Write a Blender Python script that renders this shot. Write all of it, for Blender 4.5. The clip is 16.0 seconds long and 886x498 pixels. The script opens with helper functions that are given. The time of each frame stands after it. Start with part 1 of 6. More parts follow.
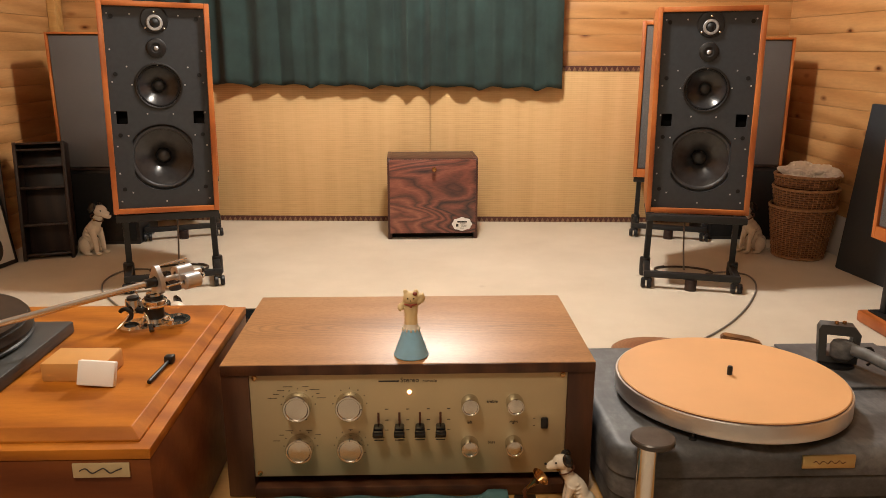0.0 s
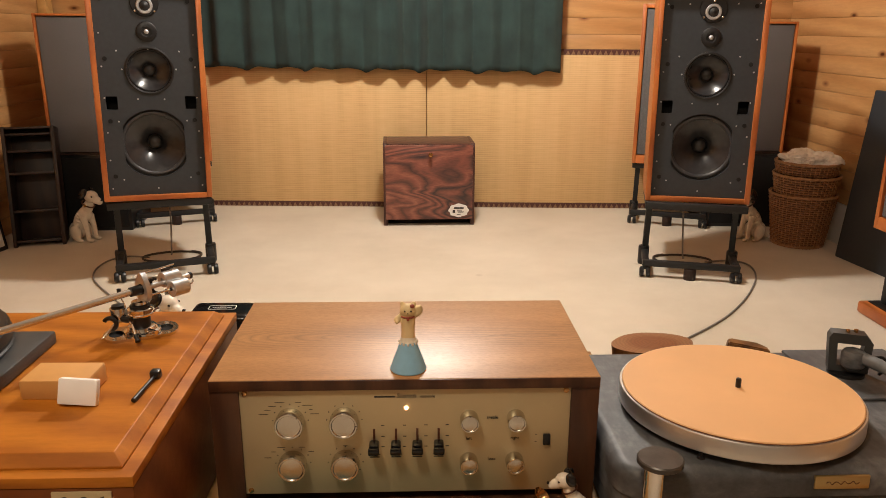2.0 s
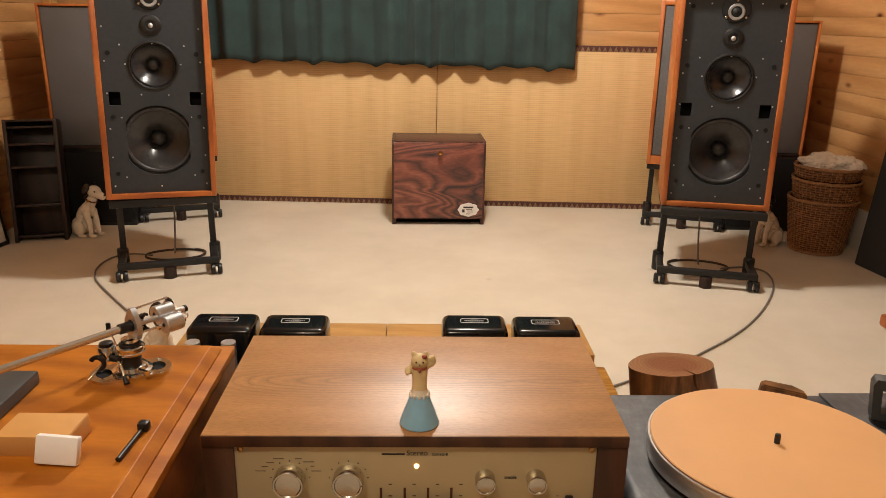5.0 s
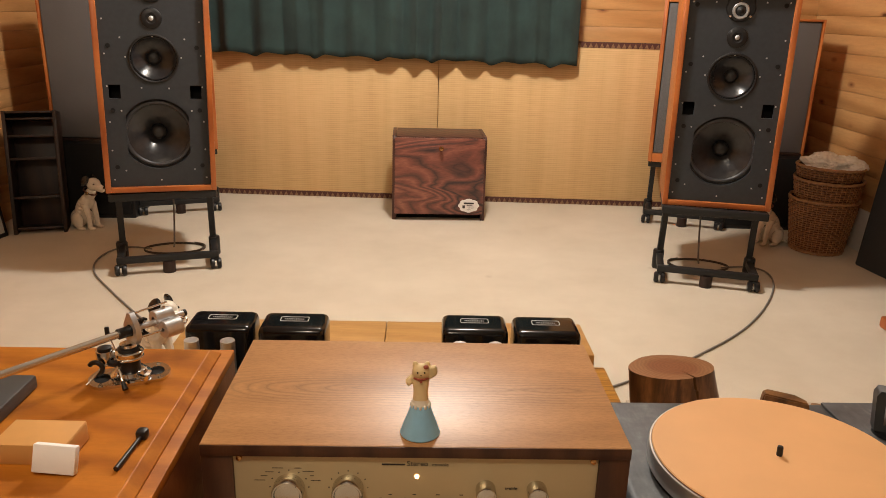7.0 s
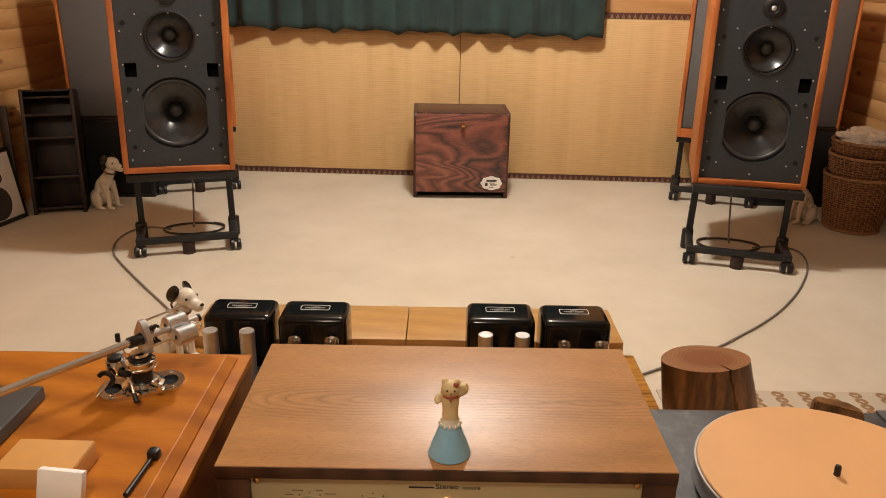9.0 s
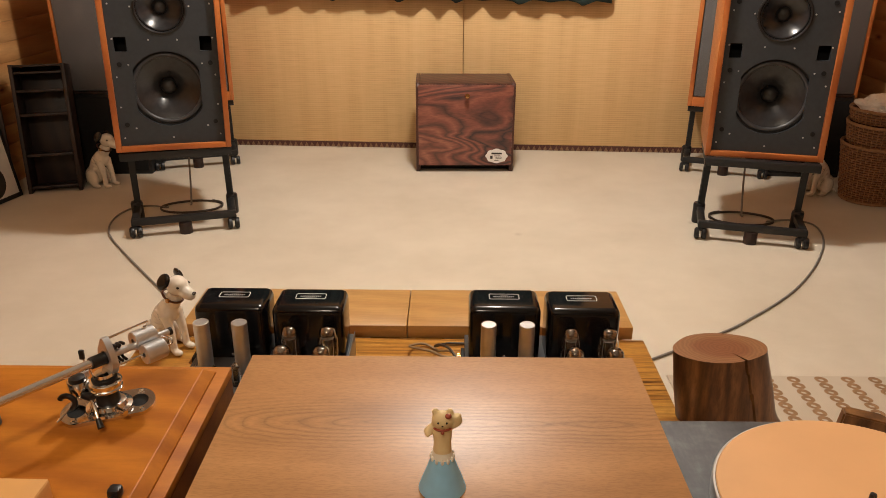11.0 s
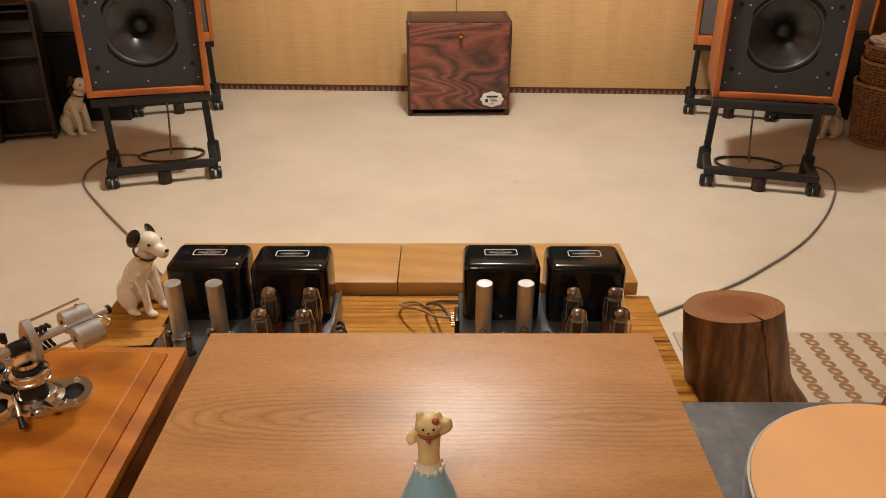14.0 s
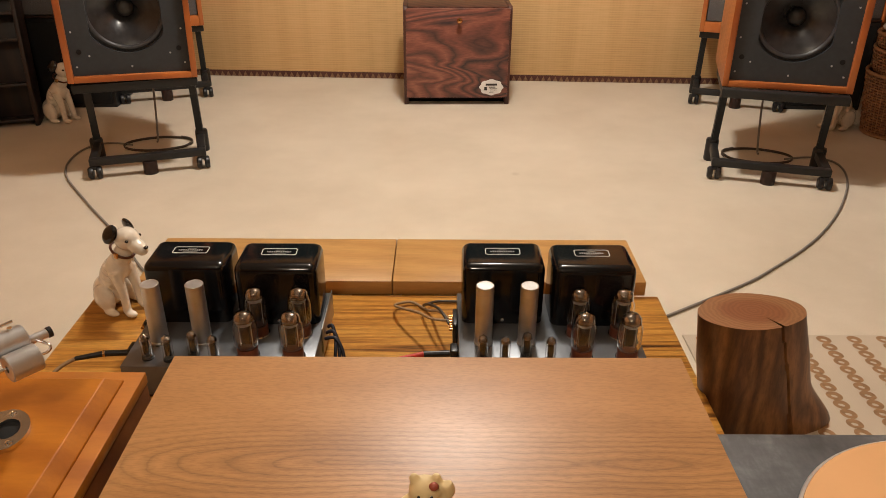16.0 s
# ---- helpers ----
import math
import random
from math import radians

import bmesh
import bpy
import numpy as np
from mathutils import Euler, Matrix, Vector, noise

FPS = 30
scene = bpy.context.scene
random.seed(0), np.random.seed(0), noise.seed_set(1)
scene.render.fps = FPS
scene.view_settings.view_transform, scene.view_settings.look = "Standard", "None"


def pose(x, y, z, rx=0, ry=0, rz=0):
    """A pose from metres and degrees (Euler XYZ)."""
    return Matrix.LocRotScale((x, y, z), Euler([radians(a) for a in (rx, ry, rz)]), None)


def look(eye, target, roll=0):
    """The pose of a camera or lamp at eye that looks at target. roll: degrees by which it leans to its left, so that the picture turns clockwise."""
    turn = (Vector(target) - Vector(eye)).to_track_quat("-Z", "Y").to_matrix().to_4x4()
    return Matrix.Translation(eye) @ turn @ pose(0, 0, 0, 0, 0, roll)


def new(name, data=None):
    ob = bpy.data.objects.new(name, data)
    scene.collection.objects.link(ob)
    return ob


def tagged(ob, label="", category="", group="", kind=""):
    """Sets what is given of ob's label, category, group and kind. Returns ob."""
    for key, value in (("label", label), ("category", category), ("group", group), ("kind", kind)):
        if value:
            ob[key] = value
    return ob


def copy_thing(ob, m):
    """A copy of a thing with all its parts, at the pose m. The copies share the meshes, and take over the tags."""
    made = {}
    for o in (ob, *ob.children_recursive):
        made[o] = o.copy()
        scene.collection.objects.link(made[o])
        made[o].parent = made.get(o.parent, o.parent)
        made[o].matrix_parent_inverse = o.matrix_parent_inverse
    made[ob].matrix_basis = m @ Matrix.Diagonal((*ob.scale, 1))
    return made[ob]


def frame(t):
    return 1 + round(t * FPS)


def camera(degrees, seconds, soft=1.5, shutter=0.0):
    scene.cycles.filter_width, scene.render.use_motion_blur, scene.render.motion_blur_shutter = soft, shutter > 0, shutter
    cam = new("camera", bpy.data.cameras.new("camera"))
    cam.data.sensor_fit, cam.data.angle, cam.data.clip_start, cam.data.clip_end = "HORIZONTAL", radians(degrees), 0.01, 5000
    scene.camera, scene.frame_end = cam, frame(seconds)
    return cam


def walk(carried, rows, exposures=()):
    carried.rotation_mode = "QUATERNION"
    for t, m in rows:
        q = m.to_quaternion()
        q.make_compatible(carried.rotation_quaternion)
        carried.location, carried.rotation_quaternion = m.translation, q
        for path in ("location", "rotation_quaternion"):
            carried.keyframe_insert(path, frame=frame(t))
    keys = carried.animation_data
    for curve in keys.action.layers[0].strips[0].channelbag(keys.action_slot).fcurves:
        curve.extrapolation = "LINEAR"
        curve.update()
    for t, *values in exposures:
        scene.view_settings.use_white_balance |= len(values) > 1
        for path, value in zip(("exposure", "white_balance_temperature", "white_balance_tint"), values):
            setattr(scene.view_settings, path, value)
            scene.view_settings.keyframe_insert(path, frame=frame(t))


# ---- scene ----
cam = camera(61.1, 16.0, soft=0.6)
PATH = [
    (0, (0.02, -0.863, 0.986), (0.081, 1.07, 0.478), 0.1),
    (0.5, (0.02, -0.859, 0.99), (0.083, 1.071, 0.468), 0.2),
    (1, (0.019, -0.847, 0.993), (0.085, 1.078, 0.455), 0.4),
    (1.5, (0.016, -0.83, 1.0), (0.086, 1.091, 0.448), 0.4),
    (2, (0.018, -0.812, 1.01), (0.09, 1.107, 0.45), 0.3),
    (2.5, (0.02, -0.791, 1.021), (0.093, 1.126, 0.456), 0.2),
    (3, (0.02, -0.771, 1.027), (0.091, 1.145, 0.458), 0.2),
    (3.5, (0.02, -0.753, 1.035), (0.085, 1.161, 0.46), 0.4),
    (4, (0.011, -0.739, 1.037), (0.067, 1.173, 0.455), 0.7),
    (6.5, (0.009, -0.704, 1.062), (0.069, 1.202, 0.46), 1.4),
    (7, (0.006, -0.704, 1.062), (0.063, 1.2, 0.452), 1.6),
    (7.5, (-0.002, -0.705, 1.063), (0.046, 1.196, 0.444), 1.7),
    (8, (-0.005, -0.698, 1.064), (0.03, 1.199, 0.43), 1.7),
    (8.5, (-0.002, -0.664, 1.073), (0.018, 1.225, 0.417), 1.4),
    (9, (-0.004, -0.63, 1.076), (0.001, 1.25, 0.393), 1.0),
    (11.5, (0.014, -0.511, 1.088), (-0.002, 1.328, 0.302), 0.2),
    (12, (0.014, -0.485, 1.084), (-0.004, 1.344, 0.276), 0.1),
    (12.5, (0.019, -0.457, 1.074), (0.001, 1.361, 0.241), -0.1),
    (13, (0.025, -0.437, 1.064), (0.01, 1.37, 0.208), -0.3),
    (13.5, (0.026, -0.419, 1.056), (0.017, 1.377, 0.176), -0.2),
    (14, (0.019, -0.404, 1.049), (0.017, 1.382, 0.151), -0.0),
    (14.5, (0.016, -0.377, 1.035), (0.022, 1.402, 0.122), 0.2),
    (15, (0.018, -0.339, 1.022), (0.028, 1.434, 0.098), 0.4),
    (15.5, (0.018, -0.311, 1.015), (0.029, 1.461, 0.088), 0.5),
    (16, (0.016, -0.3, 1.02), (0.024, 1.473, 0.094), 0.4),
]
walk(cam, [(t, look(e, g, r)) for t, e, g, r in PATH], exposures=((0.0, 0.08), (4.0, -0.02), (8.0, -0.08), (12.5, -0.17), (16.0, -0.17)))

# ---- light ----
world = bpy.data.worlds.new("world")
scene.world = world
world.use_nodes = True
world.node_tree.nodes["Background"].inputs[0].default_value = (1.0, 0.72, 0.45, 1)
world.node_tree.nodes["Background"].inputs[1].default_value = 0.0


def lamp(name, kind, at, target, power, colour, size):
    d = bpy.data.lights.new(name, kind)
    d.energy, d.color = power, colour
    if kind == "AREA":
        d.shape, d.size = "DISK", size
    else:
        d.shadow_soft_size = size
    ob = new(name, d)
    ob.matrix_world = look(at, target)
    return ob


WARM = (1.0, 0.94, 0.86)
lamp("ceiling_lamp", "POINT", (0.13, 2.08, 2.30), (0, 1.7, 0), 158, WARM, 0.11)
lamp("ceiling_lamp", "POINT", (-0.35, -0.85, 2.15), (0, -1.2, 0), 50, (1.0, 0.85, 0.66), 0.14)


# ---- materials ----
def material(name):
    m = bpy.data.materials.new(name)
    m.use_nodes = True
    return m, m.node_tree.nodes, m.node_tree.links, m.node_tree.nodes["Principled BSDF"]


def rgb(c):
    return (c[0], c[1], c[2], 1)


def ramp(nodes, stops):
    r = nodes.new("ShaderNodeValToRGB")
    els = r.color_ramp.elements
    els[0].position, els[0].color = stops[0][0], rgb(stops[0][1])
    els[1].position, els[1].color = stops[-1][0], rgb(stops[-1][1])
    for p, c in stops[1:-1]:
        e = els.new(p)
        e.color = rgb(c)
    return r


def coords(nodes, links, scale, rot=(0, 0, 0), per_object=False):
    tc = nodes.new("ShaderNodeTexCoord")
    mp = nodes.new("ShaderNodeMapping")
    mp.inputs["Scale"].default_value = scale
    mp.inputs["Rotation"].default_value = rot
    links.new(tc.outputs["Object"], mp.inputs["Vector"])
    if per_object:
        info = nodes.new("ShaderNodeObjectInfo")
        mul = nodes.new("ShaderNodeMath")
        mul.operation = "MULTIPLY"
        mul.inputs[1].default_value = 37.0
        links.new(info.outputs["Random"], mul.inputs[0])
        links.new(mul.outputs[0], mp.inputs["Location"])
    return mp.outputs["Vector"]


def bump(nodes, links, bsdf, height, strength, distance=0.002):
    b = nodes.new("ShaderNodeBump")
    b.inputs["Strength"].default_value = strength
    b.inputs["Distance"].default_value = distance
    links.new(height, b.inputs["Height"])
    links.new(b.outputs["Normal"], bsdf.inputs["Normal"])


def plain(name, c, rough=0.5, metal=0.0, vary=0.12, scale=30.0, grain=0.05, coat=0.0, distance=0.001):
    """A surface of one colour with soft blotches, uneven gloss and fine relief."""
    m, n, l, b = material(name)
    v = coords(n, l, (scale, scale, scale))
    t = n.new("ShaderNodeTexNoise")
    t.inputs["Scale"].default_value = 1.0
    t.inputs["Detail"].default_value = 8
    l.new(v, t.inputs["Vector"])
    r = ramp(n, [(0.3, [k * (1 - vary) for k in c]), (0.7, [min(1, k * (1 + vary)) for k in c])])
    l.new(t.outputs["Fac"], r.inputs["Fac"])
    l.new(r.outputs["Color"], b.inputs["Base Color"])
    mr = n.new("ShaderNodeMapRange")
    mr.inputs["To Min"].default_value = max(0.02, rough - 0.08)
    mr.inputs["To Max"].default_value = min(1, rough + 0.08)
    l.new(t.outputs["Fac"], mr.inputs["Value"])
    l.new(mr.outputs["Result"], b.inputs["Roughness"])
    b.inputs["Metallic"].default_value = metal
    b.inputs["Coat Weight"].default_value = coat
    b.inputs["Coat Roughness"].default_value = 0.08
    if grain:
        f = n.new("ShaderNodeTexNoise")
        f.inputs["Scale"].default_value = 14.0
        f.inputs["Detail"].default_value = 4
        l.new(v, f.inputs["Vector"])
        bump(n, l, b, f.outputs["Fac"], grain, distance)
    return m


def wood(name, dark, mid, light, scale=(1.2, 14, 14), rough=0.38, swirl=1.5, fine=0.25, coat=0.0, per_object=False, bands=3.0, knots=False):
    """Grain runs along the axis with the smallest scale."""
    m, n, l, b = material(name)
    v = coords(n, l, scale, per_object=per_object)
    warp = n.new("ShaderNodeTexNoise")
    warp.inputs["Scale"].default_value = 0.8
    warp.inputs["Detail"].default_value = 3
    l.new(v, warp.inputs["Vector"])
    big = n.new("ShaderNodeTexWave")
    big.bands_direction = "DIAGONAL"
    big.inputs["Scale"].default_value = bands * 0.3
    big.inputs["Distortion"].default_value = swirl * 6
    big.inputs["Detail"].default_value = 4
    big.inputs["Detail Scale"].default_value = 0.6
    l.new(v, big.inputs["Vector"])
    mix = n.new("ShaderNodeMix")
    mix.data_type = "FLOAT"
    mix.inputs[0].default_value = 0.45
    l.new(big.outputs["Fac"], mix.inputs[2])
    l.new(warp.outputs["Fac"], mix.inputs[3])
    r = ramp(n, [(0.18, dark), (0.5, mid), (0.85, light)])
    l.new(mix.outputs[0], r.inputs["Fac"])
    pores = n.new("ShaderNodeTexNoise")
    pores.inputs["Scale"].default_value = 9.0
    pores.inputs["Detail"].default_value = 6
    pores.inputs["Roughness"].default_value = 0.7
    l.new(v, pores.inputs["Vector"])
    pr = ramp(n, [(0.35, (1 - fine, 1 - fine, 1 - fine)), (0.6, (1, 1, 1))])
    l.new(pores.outputs["Fac"], pr.inputs["Fac"])
    mul = n.new("ShaderNodeMix")
    mul.data_type, mul.blend_type = "RGBA", "MULTIPLY"
    mul.inputs[0].default_value = 1.0
    l.new(r.outputs["Color"], mul.inputs[6])
    l.new(pr.outputs["Color"], mul.inputs[7])
    colour = mul.outputs[2]
    if knots:
        kv = coords(n, l, (2.2, 2.2, 5.0), per_object=per_object)
        vo = n.new("ShaderNodeTexVoronoi")
        vo.inputs["Scale"].default_value = 1.5
        l.new(kv, vo.inputs["Vector"])
        kr = ramp(n, [(0.035, (0.16, 0.07, 0.03)), (0.06, (0.55, 0.4, 0.3)), (0.14, (1, 1, 1))])
        l.new(vo.outputs["Distance"], kr.inputs["Fac"])
        m2 = n.new("ShaderNodeMix")
        m2.data_type, m2.blend_type = "RGBA", "MULTIPLY"
        m2.inputs[0].default_value = 1.0
        l.new(colour, m2.inputs[6])
        l.new(kr.outputs["Color"], m2.inputs[7])
        colour = m2.outputs[2]
    l.new(colour, b.inputs["Base Color"])
    mr = n.new("ShaderNodeMapRange")
    mr.inputs["To Min"].default_value = rough + 0.1
    mr.inputs["To Max"].default_value = max(0.05, rough - 0.06)
    l.new(pores.outputs["Fac"], mr.inputs["Value"])
    l.new(mr.outputs["Result"], b.inputs["Roughness"])
    b.inputs["Coat Weight"].default_value = coat
    b.inputs["Coat Roughness"].default_value = 0.15
    bump(n, l, b, pores.outputs["Fac"], 0.12, 0.001)
    return m


def weave(name, c1, c2, sx, sz, rough=0.85, strength=0.5, distance=0.001, stain=0.1):
    """Two crossing waves with blotches: matting, grille cloth, carpet."""
    m, n, l, b = material(name)
    tc = n.new("ShaderNodeTexCoord")
    waves = []
    for direction, s in (("X", sx), ("Z", sz)):
        w = n.new("ShaderNodeTexWave")
        w.bands_direction = direction
        w.inputs["Scale"].default_value = s
        w.inputs["Distortion"].default_value = 0.6
        w.inputs["Detail"].default_value = 2
        l.new(tc.outputs["Object"], w.inputs["Vector"])
        waves.append(w)
    mx = n.new("ShaderNodeMath")
    mx.operation = "MULTIPLY"
    l.new(waves[0].outputs["Fac"], mx.inputs[0])
    l.new(waves[1].outputs["Fac"], mx.inputs[1])
    big = n.new("ShaderNodeTexNoise")
    big.inputs["Scale"].default_value = 5
    big.inputs["Detail"].default_value = 6
    l.new(tc.outputs["Object"], big.inputs["Vector"])
    r = ramp(n, [(0.0, c1), (0.8, c2)])
    l.new(mx.outputs[0], r.inputs["Fac"])
    st = ramp(n, [(0.3, (1 - stain,) * 3), (0.65, (1, 1, 1))])
    l.new(big.outputs["Fac"], st.inputs["Fac"])
    mul = n.new("ShaderNodeMix")
    mul.data_type, mul.blend_type = "RGBA", "MULTIPLY"
    mul.inputs[0].default_value = 1.0
    l.new(r.outputs["Color"], mul.inputs[6])
    l.new(st.outputs["Color"], mul.inputs[7])
    l.new(mul.outputs[2], b.inputs["Base Color"])
    b.inputs["Roughness"].default_value = rough
    bump(n, l, b, mx.outputs[0], strength, distance)
    return m


def carpet_material():
    m, n, l, b = material("carpet")
    v = coords(n, l, (1, 1, 1))
    fine = n.new("ShaderNodeTexNoise")
    fine.inputs["Scale"].default_value = 260
    fine.inputs["Detail"].default_value = 3
    l.new(v, fine.inputs["Vector"])
    big = n.new("ShaderNodeTexNoise")
    big.inputs["Scale"].default_value = 2.2
    big.inputs["Detail"].default_value = 7
    big.inputs["Roughness"].default_value = 0.65
    l.new(v, big.inputs["Vector"])
    spots = n.new("ShaderNodeTexVoronoi")
    spots.inputs["Scale"].default_value = 2.6
    l.new(v, spots.inputs["Vector"])
    r = ramp(n, [(0.3, (0.555, 0.48, 0.37)), (0.7, (0.67, 0.595, 0.475))])
    l.new(big.outputs["Fac"], r.inputs["Fac"])
    sr = ramp(n, [(0.02, (0.62, 0.56, 0.5)), (0.06, (1, 1, 1))])
    l.new(spots.outputs["Distance"], sr.inputs["Fac"])
    mul = n.new("ShaderNodeMix")
    mul.data_type, mul.blend_type = "RGBA", "MULTIPLY"
    mul.inputs[0].default_value = 0.6
    l.new(r.outputs["Color"], mul.inputs[6])
    l.new(sr.outputs["Color"], mul.inputs[7])
    fr = ramp(n, [(0.3, (0.93, 0.93, 0.93)), (0.7, (1, 1, 1))])
    l.new(fine.outputs["Fac"], fr.inputs["Fac"])
    m2 = n.new("ShaderNodeMix")
    m2.data_type, m2.blend_type = "RGBA", "MULTIPLY"
    m2.inputs[0].default_value = 1.0
    l.new(mul.outputs[2], m2.inputs[6])
    l.new(fr.outputs["Color"], m2.inputs[7])
    l.new(m2.outputs[2], b.inputs["Base Color"])
    b.inputs["Roughness"].default_value = 0.95
    b.inputs["Sheen Weight"].default_value = 0.2
    bump(n, l, b, fine.outputs["Fac"], 0.3, 0.002)
    return m


def band_material():
    """Brocade edging: a row of pale triangles on dark brown."""
    m, n, l, b = material("brocade")
    tc = n.new("ShaderNodeTexCoord")
    sep = n.new("ShaderNodeSeparateXYZ")
    l.new(tc.outputs["Object"], sep.inputs[0])

    def op(kind, a, c):
        k = n.new("ShaderNodeMath")
        k.operation = kind
        for i, s in enumerate((a, c)):
            if isinstance(s, (int, float)):
                k.inputs[i].default_value = s
            elif s is not None:
                l.new(s, k.inputs[i])
        return k.outputs[0]

    f = op("FRACT", op("MULTIPLY", sep.outputs[0], 33.0), None)
    tri = op("MULTIPLY", op("ABSOLUTE", op("SUBTRACT", f, 0.5), None), 2.0)
    h = op("FRACT", op("DIVIDE", sep.outputs[2], 0.030), None)
    pale = op("GREATER_THAN", op("SUBTRACT", tri, h), 0.12)
    noise_t = n.new("ShaderNodeTexNoise")
    noise_t.inputs["Scale"].default_value = 90
    l.new(tc.outputs["Object"], noise_t.inputs["Vector"])
    mix = n.new("ShaderNodeMix")
    mix.data_type = "RGBA"
    mix.inputs[6].default_value = rgb((0.075, 0.022, 0.014))
    mix.inputs[7].default_value = rgb((0.36, 0.22, 0.11))
    l.new(op("MULTIPLY", pale, noise_t.outputs["Fac"]), mix.inputs[0])
    l.new(mix.outputs[2], b.inputs["Base Color"])
    b.inputs["Roughness"].default_value = 0.8
    return m


def matting():
    """Rush matting: fine horizontal ribs, faint upright warp lines and sun-faded streaks."""
    m, n, l, b = material("rush_matting")
    tc = n.new("ShaderNodeTexCoord")
    rib = n.new("ShaderNodeTexWave")
    rib.bands_direction = "Z"
    rib.inputs["Scale"].default_value = 28
    rib.inputs["Distortion"].default_value = 0.8
    rib.inputs["Detail"].default_value = 3
    l.new(tc.outputs["Object"], rib.inputs["Vector"])
    warp = n.new("ShaderNodeTexWave")
    warp.inputs["Scale"].default_value = 20
    warp.inputs["Distortion"].default_value = 1.0
    l.new(tc.outputs["Object"], warp.inputs["Vector"])
    v = coords(n, l, (16, 16, 1.2))
    st = n.new("ShaderNodeTexNoise")
    st.inputs["Scale"].default_value = 1.0
    st.inputs["Detail"].default_value = 6
    l.new(v, st.inputs["Vector"])
    v2 = coords(n, l, (9, 9, 130))
    fib = n.new("ShaderNodeTexNoise")
    fib.inputs["Scale"].default_value = 1.0
    fib.inputs["Detail"].default_value = 4
    l.new(v2, fib.inputs["Vector"])

    def mix(a, c, f):
        k = n.new("ShaderNodeMix")
        k.data_type = "FLOAT"
        k.inputs[0].default_value = f
        l.new(a, k.inputs[2])
        l.new(c, k.inputs[3])
        return k.outputs[0]

    fac = mix(mix(mix(rib.outputs["Fac"], warp.outputs["Fac"], 0.12), st.outputs["Fac"], 0.68), fib.outputs["Fac"], 0.4)
    r = ramp(n, [(0.25, (0.48, 0.295, 0.120)), (0.5, (0.625, 0.410, 0.185)), (0.75, (0.70, 0.485, 0.24))])
    l.new(fac, r.inputs["Fac"])
    l.new(r.outputs["Color"], b.inputs["Base Color"])
    b.inputs["Roughness"].default_value = 0.62
    bump(n, l, b, mix(rib.outputs["Fac"], fib.outputs["Fac"], 0.5), 0.3, 0.001)
    return m


def swirl_wood(name, stops, scale, warp_amount, rough, rings=6.0, fine=0.2, stretch=(1, 1, 1), coat=0.2, detail=2.5):
    """Figured veneer: contour lines of a slowly bending field, as flat-sawn timber shows."""
    m, n, l, b = material(name)
    v = coords(n, l, stretch)
    w1 = n.new("ShaderNodeTexNoise")
    w1.inputs["Scale"].default_value = scale * 0.7
    w1.inputs["Detail"].default_value = 2
    l.new(v, w1.inputs["Vector"])
    add = n.new("ShaderNodeVectorMath")
    add.operation = "MULTIPLY_ADD"
    add.inputs[1].default_value = (warp_amount,) * 3
    l.new(w1.outputs["Color"], add.inputs[0])
    l.new(v, add.inputs[2])
    f = n.new("ShaderNodeTexNoise")
    f.inputs["Scale"].default_value = scale
    f.inputs["Detail"].default_value = detail
    f.inputs["Roughness"].default_value = 0.4
    l.new(add.outputs[0], f.inputs["Vector"])
    mul = n.new("ShaderNodeMath")
    mul.operation = "MULTIPLY"
    mul.inputs[1].default_value = rings
    l.new(f.outputs["Fac"], mul.inputs[0])
    pp = n.new("ShaderNodeMath")
    pp.operation = "PINGPONG"
    pp.inputs[1].default_value = 0.5
    l.new(mul.outputs[0], pp.inputs[0])
    dbl = n.new("ShaderNodeMath")
    dbl.operation = "MULTIPLY_ADD"
    dbl.inputs[1].default_value = 1.2
    l.new(pp.outputs[0], dbl.inputs[0])
    sc = n.new("ShaderNodeMath")
    sc.operation = "MULTIPLY_ADD"
    sc.inputs[1].default_value = 0.9
    sc.inputs[2].default_value = -0.25
    l.new(f.outputs["Fac"], sc.inputs[0])
    l.new(sc.outputs[0], dbl.inputs[2])
    r = ramp(n, stops)
    l.new(dbl.outputs[0], r.inputs["Fac"])
    v2 = coords(n, l, (40, 420, 420))
    p = n.new("ShaderNodeTexNoise")
    p.inputs["Scale"].default_value = 1.0
    p.inputs["Detail"].default_value = 5
    l.new(v2, p.inputs["Vector"])
    pr = ramp(n, [(0.35, (1 - fine,) * 3), (0.6, (1, 1, 1))])
    l.new(p.outputs["Fac"], pr.inputs["Fac"])
    mm = n.new("ShaderNodeMix")
    mm.data_type, mm.blend_type = "RGBA", "MULTIPLY"
    mm.inputs[0].default_value = 1.0
    l.new(r.outputs["Color"], mm.inputs[6])
    l.new(pr.outputs["Color"], mm.inputs[7])
    l.new(mm.outputs[2], b.inputs["Base Color"])
    mr = n.new("ShaderNodeMapRange")
    mr.inputs["To Min"].default_value, mr.inputs["To Max"].default_value = rough + 0.12, rough - 0.05
    l.new(p.outputs["Fac"], mr.inputs["Value"])
    l.new(mr.outputs["Result"], b.inputs["Roughness"])
    b.inputs["Coat Weight"].default_value = coat
    b.inputs["Coat Roughness"].default_value = 0.2
    bump(n, l, b, p.outputs["Fac"], 0.15, 0.0006)
    return m


